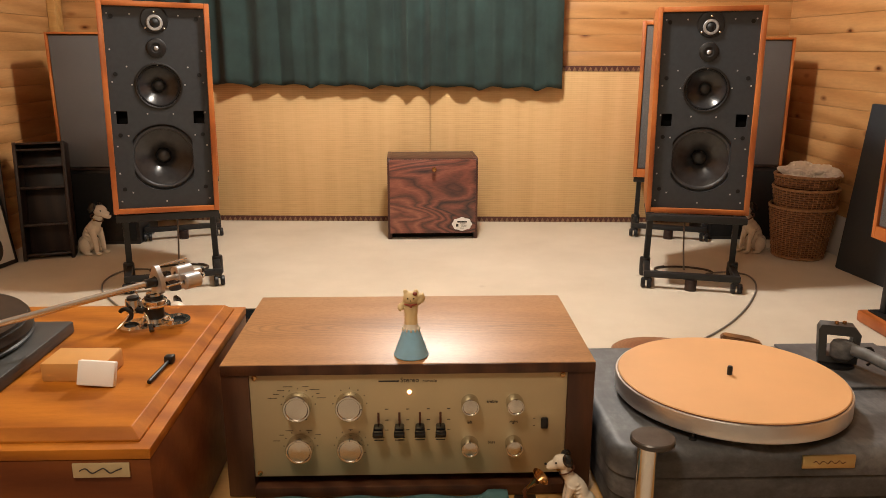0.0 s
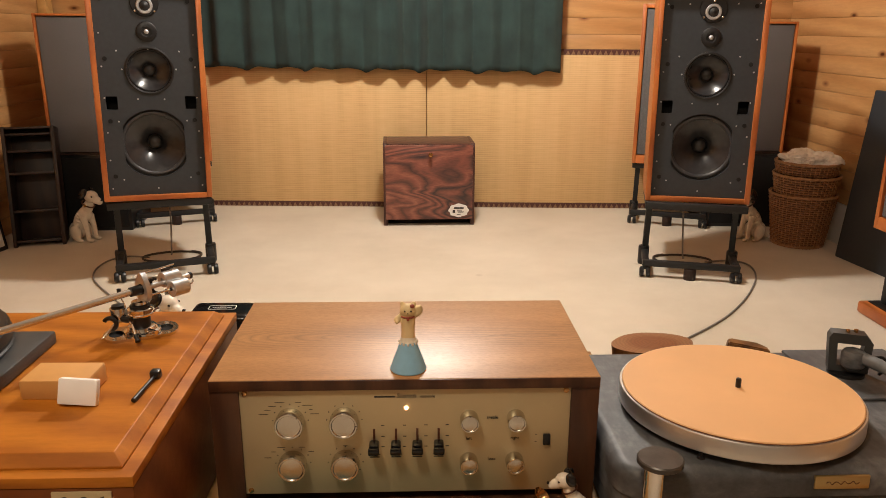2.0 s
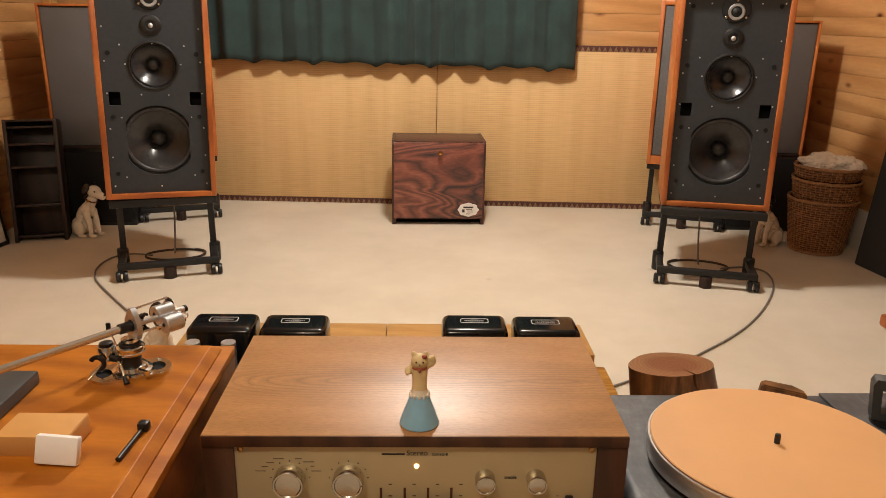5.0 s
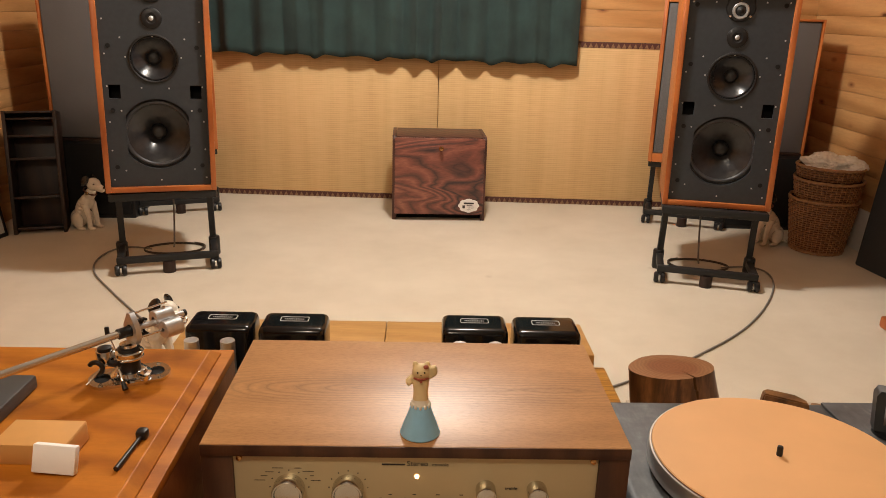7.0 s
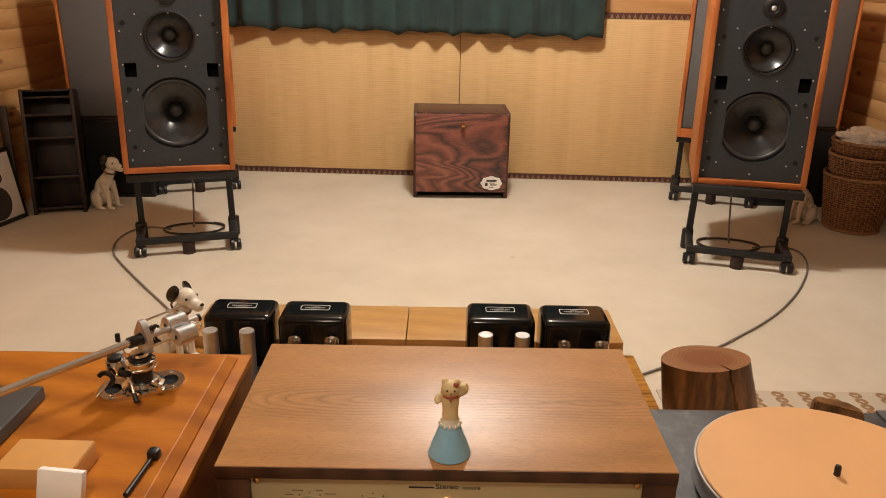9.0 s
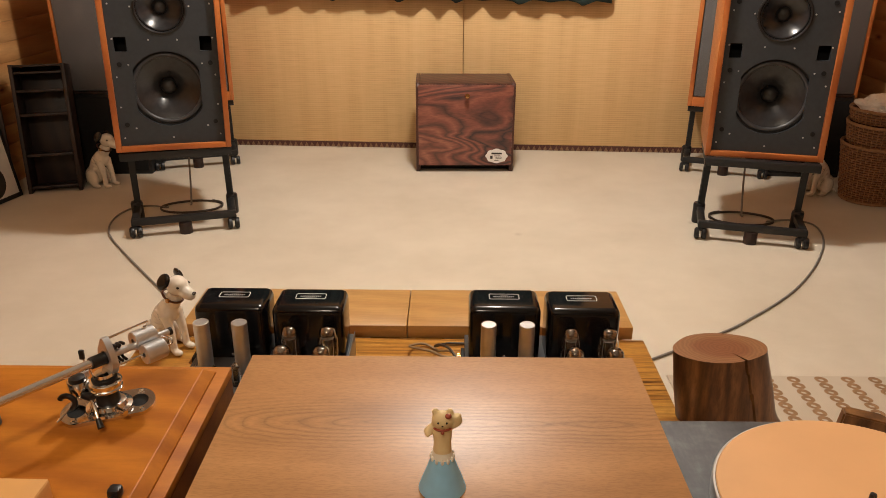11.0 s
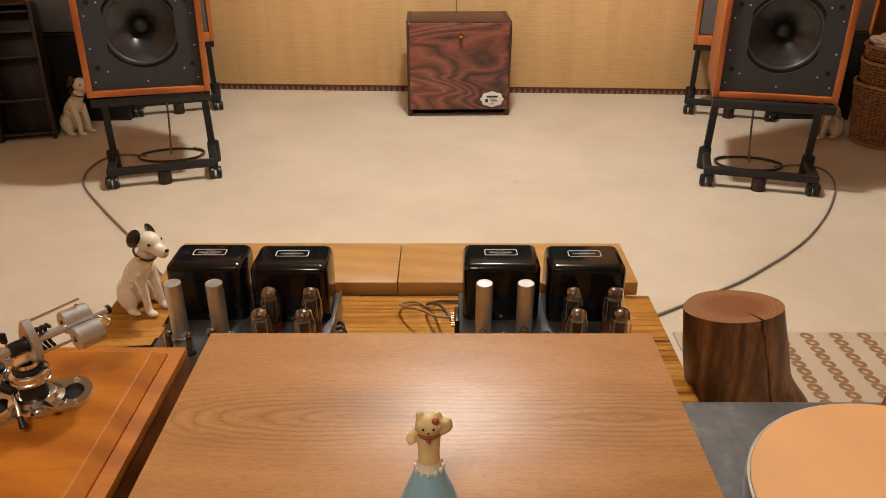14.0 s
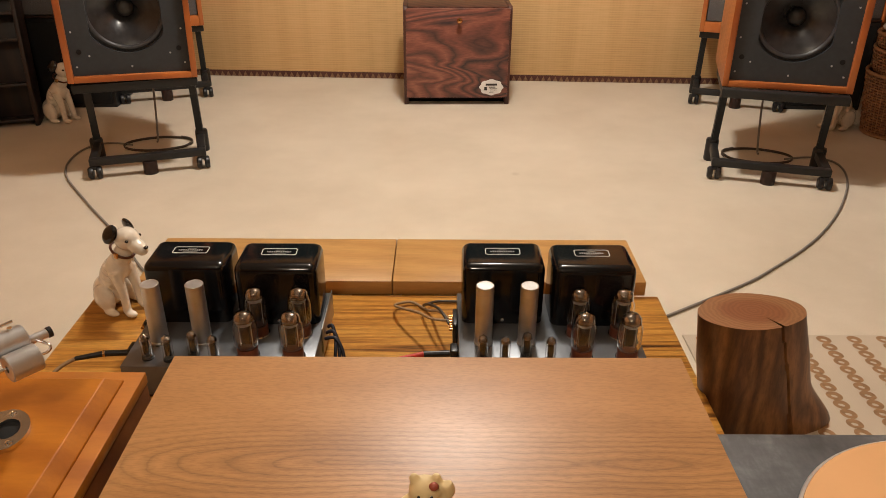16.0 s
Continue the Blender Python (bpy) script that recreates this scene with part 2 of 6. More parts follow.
def flat_sawn(name, dark, mid, light, centre, rough):
    """Flat-sawn veneer: nested arches that open to the right of a heart, fine pores along x."""
    m, n, l, b = material(name)

    def op(kind, a, c=None):
        k = n.new("ShaderNodeMath")
        k.operation = kind
        for i, q in enumerate((a, c)):
            if isinstance(q, (int, float)):
                k.inputs[i].default_value = q
            elif q is not None:
                l.new(q, k.inputs[i])
        return k.outputs[0]

    def clouds(scale, detail=5, size=1.0):
        t = n.new("ShaderNodeTexNoise")
        t.inputs["Scale"].default_value = size
        t.inputs["Detail"].default_value = detail
        l.new(coords(n, l, scale), t.inputs["Vector"])
        return t.outputs["Fac"]

    tc = n.new("ShaderNodeTexCoord")
    sep = n.new("ShaderNodeSeparateXYZ")
    l.new(tc.outputs["Object"], sep.inputs[0])
    wob = op("SUBTRACT", clouds((4, 8, 1), 2), 0.5)
    small = op("SUBTRACT", clouds((40, 60, 1), 3), 0.5)
    along = op("MULTIPLY", op("SUBTRACT", centre[0], sep.outputs[0]), 0.20)
    left = op("MAXIMUM", along, op("MULTIPLY", along, -0.18))
    across = op("SUBTRACT", sep.outputs[1], centre[1])
    field = op("SQRT", op("ADD", op("MULTIPLY", left, left), op("MULTIPLY", across, across)))
    field = op("ADD", field, op("ADD", op("MULTIPLY", wob, 0.022), op("MULTIPLY", small, 0.0040)))
    ring = op("FRACT", op("DIVIDE", field, 0.0056))
    line = ramp(n, [(0.0, (0.55, 0.55, 0.55)), (0.45, (0.0, 0.0, 0.0)), (0.78, (0.35, 0.35, 0.35)), (0.93, (1, 1, 1)), (1.0, (0.55, 0.55, 0.55))])
    l.new(ring, line.inputs["Fac"])
    near = n.new("ShaderNodeMapRange")
    near.inputs["From Min"].default_value, near.inputs["From Max"].default_value = 0.026, 0.060
    near.inputs["To Min"].default_value, near.inputs["To Max"].default_value = 0.58, 0.08
    l.new(field, near.inputs["Value"])
    base = ramp(n, [(0.25, dark), (0.5, mid), (0.75, light)])
    l.new(op("ADD", op("MULTIPLY", clouds((7, 26, 26), 6), 0.65), op("MULTIPLY", clouds((3, 5, 5), 3), 0.35)), base.inputs["Fac"])
    mm = n.new("ShaderNodeMix")
    mm.data_type, mm.blend_type = "RGBA", "MIX"
    l.new(op("MULTIPLY", line.outputs["Color"], near.outputs["Result"]), mm.inputs[0])
    l.new(base.outputs["Color"], mm.inputs[6])
    mm.inputs[7].default_value = rgb([k * 0.50 for k in dark])
    p = clouds((150, 950, 950), 3)
    pr = ramp(n, [(0.36, (0.84, 0.82, 0.80)), (0.54, (1, 1, 1))])
    l.new(p, pr.inputs["Fac"])
    m2 = n.new("ShaderNodeMix")
    m2.data_type, m2.blend_type = "RGBA", "MULTIPLY"
    m2.inputs[0].default_value = 1.0
    l.new(mm.outputs[2], m2.inputs[6])
    l.new(pr.outputs["Color"], m2.inputs[7])
    l.new(m2.outputs[2], b.inputs["Base Color"])
    mr = n.new("ShaderNodeMapRange")
    mr.inputs["To Min"].default_value, mr.inputs["To Max"].default_value = rough + 0.12, rough - 0.06
    l.new(p, mr.inputs["Value"])
    l.new(mr.outputs["Result"], b.inputs["Roughness"])
    bump(n, l, b, p, 0.15, 0.0005)
    return m


def glass_material(name, tint=(1, 1, 1), rough=0.0):
    m, n, l, b = material(name)
    b.inputs["Base Color"].default_value = rgb(tint)
    b.inputs["Transmission Weight"].default_value = 1.0
    b.inputs["Roughness"].default_value = rough
    b.inputs["IOR"].default_value = 1.45
    return m


def worn_stone(name):
    """Chalky dark grey paint with cloudy rubbed patches and short scuffs."""
    m, n, l, b = material(name)

    def clouds(scale, detail):
        t = n.new("ShaderNodeTexNoise")
        t.inputs["Scale"].default_value = 1.0
        t.inputs["Detail"].default_value = detail
        t.inputs["Roughness"].default_value = 0.62
        l.new(coords(n, l, scale), t.inputs["Vector"])
        return t.outputs["Fac"]

    big, fine = clouds((9, 16, 14), 7), clouds((120, 45, 160), 4)
    mix = n.new("ShaderNodeMix")
    mix.data_type = "FLOAT"
    mix.inputs[0].default_value = 0.28
    l.new(big, mix.inputs[2])
    l.new(fine, mix.inputs[3])
    r = ramp(n, [(0.34, (0.034, 0.035, 0.038)), (0.50, (0.076, 0.078, 0.083)), (0.66, (0.165, 0.168, 0.174))])
    l.new(mix.outputs[0], r.inputs["Fac"])
    l.new(r.outputs["Color"], b.inputs["Base Color"])
    mr = n.new("ShaderNodeMapRange")
    mr.inputs["To Min"].default_value, mr.inputs["To Max"].default_value = 0.40, 0.68
    l.new(big, mr.inputs["Value"])
    l.new(mr.outputs["Result"], b.inputs["Roughness"])
    bump(n, l, b, fine, 0.2, 0.0008)
    return m


def glow(name, c, strength):
    m, n, l, b = material(name)
    b.inputs["Base Color"].default_value = rgb(c)
    b.inputs["Emission Color"].default_value = rgb(c)
    b.inputs["Emission Strength"].default_value = strength
    return m


M = {}
M["carpet"] = carpet_material()
M["pine"] = wood("pine", (0.46, 0.225, 0.075), (0.55, 0.285, 0.105), (0.61, 0.335, 0.135), (1.1, 9, 9), 0.40, 1.2, 0.12, per_object=True, bands=2.0, knots=True)
M["tatami"] = matting()
M["band"] = band_material()
M["teak"] = wood("teak", (0.33, 0.085, 0.018), (0.46, 0.13, 0.028), (0.55, 0.18, 0.045), (1.5, 22, 1.5), 0.35, 0.8, 0.15)
M["baffle"] = plain("baffle_paint", (0.026, 0.031, 0.037), 0.55, 0, 0.15, 60, 0.15)
M["black"] = plain("black_plastic", (0.008, 0.008, 0.009), 0.4, 0, 0.2, 60, 0.08)
# Near-black: paints the dark inside openings, also finishes the black plinth fronts.
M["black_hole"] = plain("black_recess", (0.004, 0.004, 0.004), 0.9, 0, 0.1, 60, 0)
M["cone"] = plain("cone_paper", (0.022, 0.022, 0.024), 0.22, 0, 0.25, 40, 0.10)
M["rubber"] = plain("rubber", (0.014, 0.014, 0.014), 0.45, 0, 0.2, 60, 0.1)
M["steel_black"] = plain("black_steel", (0.010, 0.011, 0.012), 0.5, 0.0, 0.2, 40, 0.12)
M["chrome"] = plain("chrome", (0.78, 0.77, 0.75), 0.14, 1.0, 0.05, 40, 0.03)
M["alu"] = plain("aluminium", (0.60, 0.605, 0.615), 0.36, 0.8, 0.08, 50, 0.06)
M["champagne"] = plain("champagne_panel", (0.60, 0.495, 0.300), 0.48, 0.5, 0.04, 12, 0.05)
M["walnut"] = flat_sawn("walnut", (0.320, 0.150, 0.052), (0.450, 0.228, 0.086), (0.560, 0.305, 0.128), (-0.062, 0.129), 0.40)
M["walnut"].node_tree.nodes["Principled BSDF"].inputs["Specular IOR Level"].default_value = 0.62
# Same walnut for the case's upright faces, colour taken down to hold their shade.
M["walnut_shaded"] = wood("walnut_upright_shade", (0.05, 0.018, 0.009), (0.075, 0.028, 0.013), (0.10, 0.04, 0.018), (16, 16, 2.4), 0.35, 1.0, 0.2)
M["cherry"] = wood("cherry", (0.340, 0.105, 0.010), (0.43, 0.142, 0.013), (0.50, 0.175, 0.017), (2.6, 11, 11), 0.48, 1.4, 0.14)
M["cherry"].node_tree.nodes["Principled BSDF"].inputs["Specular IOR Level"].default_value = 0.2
# Plinth sides: cherry again, with their lack of light put into the colour.
M["cherry_shaded"] = wood("cherry_shaded", (0.120, 0.030, 0.007), (0.155, 0.042, 0.009), (0.195, 0.058, 0.013), (1.6, 9, 9), 0.42, 1.0, 0.15)
M["cherry_shaded"].node_tree.nodes["Principled BSDF"].inputs["Specular IOR Level"].default_value = 0.25
M["grille"] = weave("grille_cloth", (0.085, 0.080, 0.078), (0.180, 0.172, 0.172), 160, 160, 0.9, 0.3, 0.0006, 0.12)
M["rosewood"] = swirl_wood("rosewood", [(0.04, (0.040, 0.024, 0.026)), (0.22, (0.110, 0.046, 0.038)), (0.5, (0.215, 0.074, 0.052)), (0.9, (0.35, 0.140, 0.090))], 2.3, 1.1, 0.32, 13.0, 0.30, (0.55, 1.2, 1.9), 0.15, 5.0)
M["rosewood_edge"] = wood("rosewood_edge", (0.04, 0.014, 0.01), (0.075, 0.026, 0.018), (0.11, 0.04, 0.026), (9, 9, 1.5), 0.4, 1.0, 0.15)
M["velvet"] = plain("green_velvet", (0.0175, 0.037, 0.0345), 0.95, 0, 0.3, 7, 0.2, distance=0.003)
M["velvet"].node_tree.nodes["Principled BSDF"].inputs["Sheen Weight"].default_value = 0.08
M["zebra"] = swirl_wood("zebrawood", [(0.06, (0.075, 0.026, 0.007)), (0.22, (0.36, 0.140, 0.022)), (0.50, (0.53, 0.240, 0.042)), (0.9, (0.66, 0.345, 0.075))], 3.0, 0.10, 0.28, 8.0, 0.30, (0.20, 6.0, 3), 0.15, 4.0)
M["oak"] = wood("pale_oak", (0.47, 0.245, 0.072), (0.505, 0.272, 0.084), (0.54, 0.300, 0.098), (1.4, 10, 10), 0.4, 0.5, 0.14)
M["lacquer"] = plain("black_lacquer", (0.004, 0.004, 0.005), 0.13, 0, 0.1, 10, 0.01, coat=0.0)
M["slate"] = worn_stone("grey_stone_paint")
M["leather"] = plain("tan_leather", (0.72, 0.40, 0.175), 0.6, 0, 0.05, 9, 0.12)
M["kraft"] = plain("kraft_card", (0.61, 0.315, 0.095), 0.7, 0, 0.05, 30, 0.05)
M["white"] = plain("white_foam", (0.88, 0.87, 0.86), 0.7, 0, 0.03, 30, 0.15)
M["ceramic"] = plain("white_ceramic", (0.78, 0.71, 0.60), 0.16, 0, 0.05, 25, 0.02, coat=0.4)
M["ceramic_black"] = plain("black_glaze", (0.012, 0.010, 0.010), 0.14, 0, 0.1, 25, 0.02, coat=0.4)
M["ceramic_brown"] = plain("brown_glaze", (0.10, 0.03, 0.012), 0.3, 0, 0.1, 25, 0.02)
M["plaster"] = plain("ceiling_paint", (0.40, 0.35, 0.29), 0.9, 0, 0.04, 3, 0.1)
M["dark_wood"] = wood("dark_stained_wood", (0.014, 0.006, 0.004), (0.026, 0.011, 0.007), (0.040, 0.018, 0.011), (8, 8, 1.2), 0.45, 1.0, 0.2)
M["skirting"] = plain("white_skirting", (0.78, 0.74, 0.68), 0.5, 0, 0.06, 6, 0.05)


# ---- mesh helpers ----
def box(bm, x0, x1, y0, y1, z0, z1, bevel=0.0, seg=2, mat=0):
    vs = [bm.verts.new((x, y, z)) for x in (x0, x1) for y in (y0, y1) for z in (z0, z1)]
    fs = [bm.faces.new([vs[i] for i in q]) for q in ((0, 1, 3, 2), (4, 6, 7, 5), (0, 4, 5, 1), (2, 3, 7, 6), (0, 2, 6, 4), (1, 5, 7, 3))]
    for f in fs:
        f.material_index = mat
    if bevel:
        es = list({e for f in fs for e in f.edges})
        bmesh.ops.bevel(bm, geom=es, offset=bevel, segments=seg, affect="EDGES", profile=0.5)
    return vs


def lathe(bm, profile, seg=32, at=(0, 0, 0), turn=None, mat=0, cap=True):
    """Turns (radius, height) pairs round the z axis, then by turn, then to at."""
    turn = turn or Matrix.Identity(4)
    rings = []
    for r, h in profile:
        rings.append([bm.verts.new(Vector(at) + turn @ Vector((r * math.cos(2 * math.pi * k / seg), r * math.sin(2 * math.pi * k / seg), h))) for k in range(seg)])
    for a, c in zip(rings, rings[1:]):
        for k in range(seg):
            f = bm.faces.new((a[k], a[(k + 1) % seg], c[(k + 1) % seg], c[k]))
            f.material_index, f.smooth = mat, True
    if cap:
        for ring, flip in ((rings[0], True), (rings[-1], False)):
            f = bm.faces.new(ring[::-1] if flip else ring)
            f.material_index = mat
    return rings


def tube(bm, points, r, seg=10, mat=0, smooth=4):
    """A round rod along a smooth line through the points."""
    pts = [Vector(p) for p in points]
    line = []
    if smooth > 1 and len(pts) > 2:
        for i in range(len(pts) - 1):
            p0, p1, p2, p3 = pts[max(i - 1, 0)], pts[i], pts[i + 1], pts[min(i + 2, len(pts) - 1)]
            for k in range(smooth):
                u = k / smooth
                line.append(0.5 * (2 * p1 + (p2 - p0) * u + (2 * p0 - 5 * p1 + 4 * p2 - p3) * u * u + (3 * p1 - p0 - 3 * p2 + p3) * u ** 3))
        line.append(pts[-1])
    else:
        line = pts
    rings = []
    side = None
    for i, p in enumerate(line):
        d = (line[min(i + 1, len(line) - 1)] - line[max(i - 1, 0)]).normalized()
        ref = Vector((0, 0, 1)) if abs(d.z) < 0.9 else Vector((1, 0, 0))
        if side is None:
            side = d.cross(ref).normalized()
        side = (side - d * side.dot(d)).normalized()
        up = d.cross(side)
        rr = r[min(i, len(r) - 1)] if isinstance(r, (list, tuple)) else r
        rings.append([bm.verts.new(p + rr * (side * math.cos(2 * math.pi * k / seg) + up * math.sin(2 * math.pi * k / seg))) for k in range(seg)])
    for a, c in zip(rings, rings[1:]):
        for k in range(seg):
            f = bm.faces.new((a[k], a[(k + 1) % seg], c[(k + 1) % seg], c[k]))
            f.material_index, f.smooth = mat, True
    for ring in (rings[0][::-1], rings[-1]):
        bm.faces.new(ring).material_index = mat


def ball(bm, at, radii, turn=None, seg=20, mat=0):
    turn = turn or Matrix.Identity(4)
    m = Matrix.Translation(at) @ turn @ Matrix.Diagonal((*radii, 1))
    made = bmesh.ops.create_uvsphere(bm, u_segments=seg, v_segments=seg // 2 + 2, radius=1.0, matrix=m)
    for v in made["verts"]:
        for f in v.link_faces:
            f.material_index, f.smooth = mat, True


def finish(name, bm, mats, parent=None, label=""):
    bmesh.ops.recalc_face_normals(bm, faces=bm.faces)
    me = bpy.data.meshes.new(name)
    bm.to_mesh(me)
    bm.free()
    me.set_sharp_from_angle(angle=radians(38))
    for m in mats if isinstance(mats, (list, tuple)) else [mats]:
        me.materials.append(m)
    ob = new(name, me)
    ob.parent = parent
    if label:
        tagged(ob, label)
    return ob


def part(name, bm, mat, parent, label=""):
    return finish(name, bm, mat, parent, label)


def box_part(name, parent, mat, dims, bevel=0.002, label=""):
    bm = bmesh.new()
    box(bm, *dims, bevel=bevel)
    return part(name, bm, mat, parent, label)


def lathe_part(name, parent, mat, profile, at=(0, 0, 0), turn=None, seg=32, label="", cap=True):
    bm = bmesh.new()
    lathe(bm, profile, seg, at, turn, 0, cap)
    return part(name, bm, mat, parent, label)


def tube_part(name, parent, mat, points, r, label="", seg=10, smooth=4):
    bm = bmesh.new()
    tube(bm, points, r, seg, 0, smooth)
    return part(name, bm, mat, parent, label)


def thing(name, label, category, m, group="", kind=""):
    ob = new(name)
    ob.empty_display_size = 0.05
    ob.matrix_world = m
    return tagged(ob, label, category, group, kind)


def holed_plate(name, outer, holes, thick, mat, parent, m, label=""):
    """A flat plate with openings right through it, in its own x-y plane."""
    cu = bpy.data.curves.new(name, "CURVE")
    cu.dimensions, cu.fill_mode, cu.extrude = "2D", "BOTH", thick / 2
    for loop in [outer] + holes:
        s = cu.splines.new("POLY")
        s.points.add(len(loop) - 1)
        for p, q in zip(s.points, loop):
            p.co = (q[0], q[1], 0, 1)
        s.use_cyclic_u = True
    tmp = bpy.data.objects.new(name + "_tmp", cu)
    me = bpy.data.meshes.new_from_object(tmp)
    bpy.data.objects.remove(tmp)
    me.name = name
    me.transform(m)
    me.materials.clear()
    me.materials.append(mat)
    ob = new(name, me)
    ob.parent = parent
    if label:
        tagged(ob, label)
    return ob


def circle(cx, cy, r, seg=40, clip=None):
    pts = []
    for k in range(seg):
        x, y = r * math.cos(2 * math.pi * k / seg), r * math.sin(2 * math.pi * k / seg)
        if clip:
            x = max(-clip, min(clip, x))
        pts.append((cx + x, cy + y))
    return pts


def words(name, text, size, mat, parent, m, label=""):
    cu = bpy.data.curves.new(name, "FONT")
    cu.body, cu.size, cu.extrude, cu.align_x, cu.align_y = text, size, 0.0002, "CENTER", "CENTER"
    tmp = bpy.data.objects.new(name + "_tmp", cu)
    me = bpy.data.meshes.new_from_object(tmp)
    bpy.data.objects.remove(tmp)
    me.name = name
    me.transform(m)
    me.materials.clear()
    me.materials.append(mat)
    ob = new(name, me)
    ob.parent = parent
    return ob


FACE = pose(0, 0, 0, 90)          # local x-y drawing stood up to face the viewer

# ---- the room ----
WL, WR, WB, WH = -2.05, 2.12, -3.4, 2.45
BACK_TURN = -2.6
BACK = pose(0.0, 3.60, 0, 0, 0, BACK_TURN)

bm = bmesh.new()
box(bm, WL - 0.3, WR + 0.3, WB - 0.2, 4.1, -0.12, 0.0)
tagged(finish("floor", bm, M["carpet"]), "beige fitted carpet with faint marks", "floor", kind="structure")
bm = bmesh.new()
box(bm, WL - 0.3, WR + 0.3, WB - 0.2, 4.1, WH, WH + 0.1)
tagged(finish("ceiling", bm, M["plaster"]), "plain pale ceiling", "ceiling", kind="structure")


def board_wall(name, length, m):
    """A wall of lapped horizontal pine boards: local x along the wall, face at y = 0 looking to -y."""
    w = thing(name, "varnished knotty pine board wall", "wall", m, kind="structure")
    box_part("backing", w, M["oak"], (0, length, 0.014, 0.12, 0, WH), 0)
    bh, z = 0.090, 0.0
    while z < WH - 0.01:
        cut = length * random.uniform(0.3, 0.7)
        for a, c in ((0, cut), (cut, length)):
            bm = bmesh.new()
            top = min(z + bh, WH)
            box(bm, a + 0.001, c - 0.001, 0, 0.013, z + 0.0005, top - 0.0005, bevel=0.0020, seg=2)
            part("board", bm, M["pine"], w)
        z += bh
    return w


board_wall("wall_back", 4.6, BACK @ pose(-2.3, 0, 0))
board_wall("wall_left", 7.2, pose(WL, WB, 0, 0, 0, 90))
board_wall("wall_right", 7.2, pose(WR, WB + 7.2, 0, 0, 0, -90))
bm = bmesh.new()
box(bm, WL - 0.1, WR + 0.1, WB - 0.12, WB, 0, WH)
tagged(finish("wall_front", bm, M["plaster"]), "plain plastered wall", "wall", kind="structure")
bm = bmesh.new()
box(bm, WR - 0.016, WR - 0.002, 0.4, 3.45, 0, 0.20, 0.003)
tagged(finish("baseboard", bm, M["skirting"]), "pale painted skirting board", "baseboard", kind="structure")
bm = bmesh.new()
box(bm, WL + 0.002, WL + 0.05, 3.58, 3.66, 0, WH, 0.004)
tagged(finish("trim", bm, M["oak"]), "pale timber corner post", "trim", kind="structure")


def tatami(x0, x1):
    t = thing("tatami_mat", "straw tatami mat standing against the wall with brocade edging", "tatami", BACK @ pose(0, -0.052, 0), "tatami along the wall")
    box_part("surface", t, M["tatami"], (x0 + 0.001, x1 - 0.001, 0, 0.05, 0.030, 0.880), 0.004)
    box_part("edging", t, M["band"], (x0 + 0.001, x1 - 0.001, -0.0015, 0.05, 0.0, 0.030), 0.002)
    bm = bmesh.new()
    box(bm, x0 + 0.001, x1 - 0.001, -0.0015, 0.05, 0, 0.030, 0.002)
    e = part("edging", bm, M["band"], t)
    e.location = (0, 0, 0.880)


tatami(0.085 - 1.82, 0.085)
tatami(0.085, 0.085 + 1.82)


def curtain():
    c = thing("curtain", "dark green velvet curtain hanging in soft folds", "curtain", BACK @ pose(0, -0.12, 0))
    bm = bmesh.new()
    x0, x1, nx, nz = -1.55, 0.83, 260, 36
    rows = []
    for j in range(nz + 1):
        row = []
        v = j / nz
        for i in range(nx + 1):
            x = x0 + (x1 - x0) * i / nx
            ph = x * 2 * math.pi / 0.165 + 0.9 * math.sin(x * 3.1) + 0.5 * math.sin(x * 9.7)
            deep = 0.024 + 0.010 * math.sin(x * 5.3 + 1)
            wv = math.sin(ph)
            fold = deep * math.copysign(abs(wv) ** 0.85, wv) + 0.004 * math.sin(2.3 * ph + 1.7 + v)
            hem = 0.797 - 0.006 * math.sin(ph * 1.0) - 0.005 * max(0, math.sin(ph * 0.5 + 0.4)) ** 6 * 3 - 0.010 * x
            z = hem + (2.05 - hem) * v
            row.append(bm.verts.new((x + 0.004 * math.sin(ph * 2 + v * 3), fold * (1 - 0.25 * v), z)))
        rows.append(row)
    for a, b in zip(rows, rows[1:]):
        for i in range(nx):
            bm.faces.new((a[i], a[i + 1], b[i + 1], b[i])).smooth = True
    cloth = part("cloth", bm, M["velvet"], c)
    sol = cloth.modifiers.new("thickness", "SOLIDIFY")
    sol.thickness = 0.003
    tube_part("rail", c, M["alu"], [(x0 - 0.1, 0, 2.07), (x1 + 0.1, 0, 2.07)], 0.012)


curtain()


# ---- loudspeakers ----
SW, SH, SD, RIM = 0.4155, 0.839, 0.40, 0.020


def cabinet_shell(sp):
    h = SW / 2
    for name, dims in (("side_panel", (-h, -h + RIM, 0, SD, 0, SH)), ("side_panel", (h - RIM, h, 0, SD, 0, SH)),
                       ("top_panel", (-h + RIM, h - RIM, 0, SD, SH - RIM, SH)), ("bottom_panel", (-h + RIM, h - RIM, 0, SD, 0, RIM)),
                       ("back_panel", (-h + RIM, h - RIM, SD - 0.02, SD - 0.002, RIM, SH - RIM))):
        box_part(name, sp, M["teak"], dims, 0.002)


def driver(sp, name, x, z, profile, mats, label):
    """A cone, dome and surround turned about the driver's axis; heights run out of the baffle."""
    d = lathe_part(name, sp, mats, profile, (x, 0.022, z), pose(0, 0, 0, 90), 48, label)
    return d


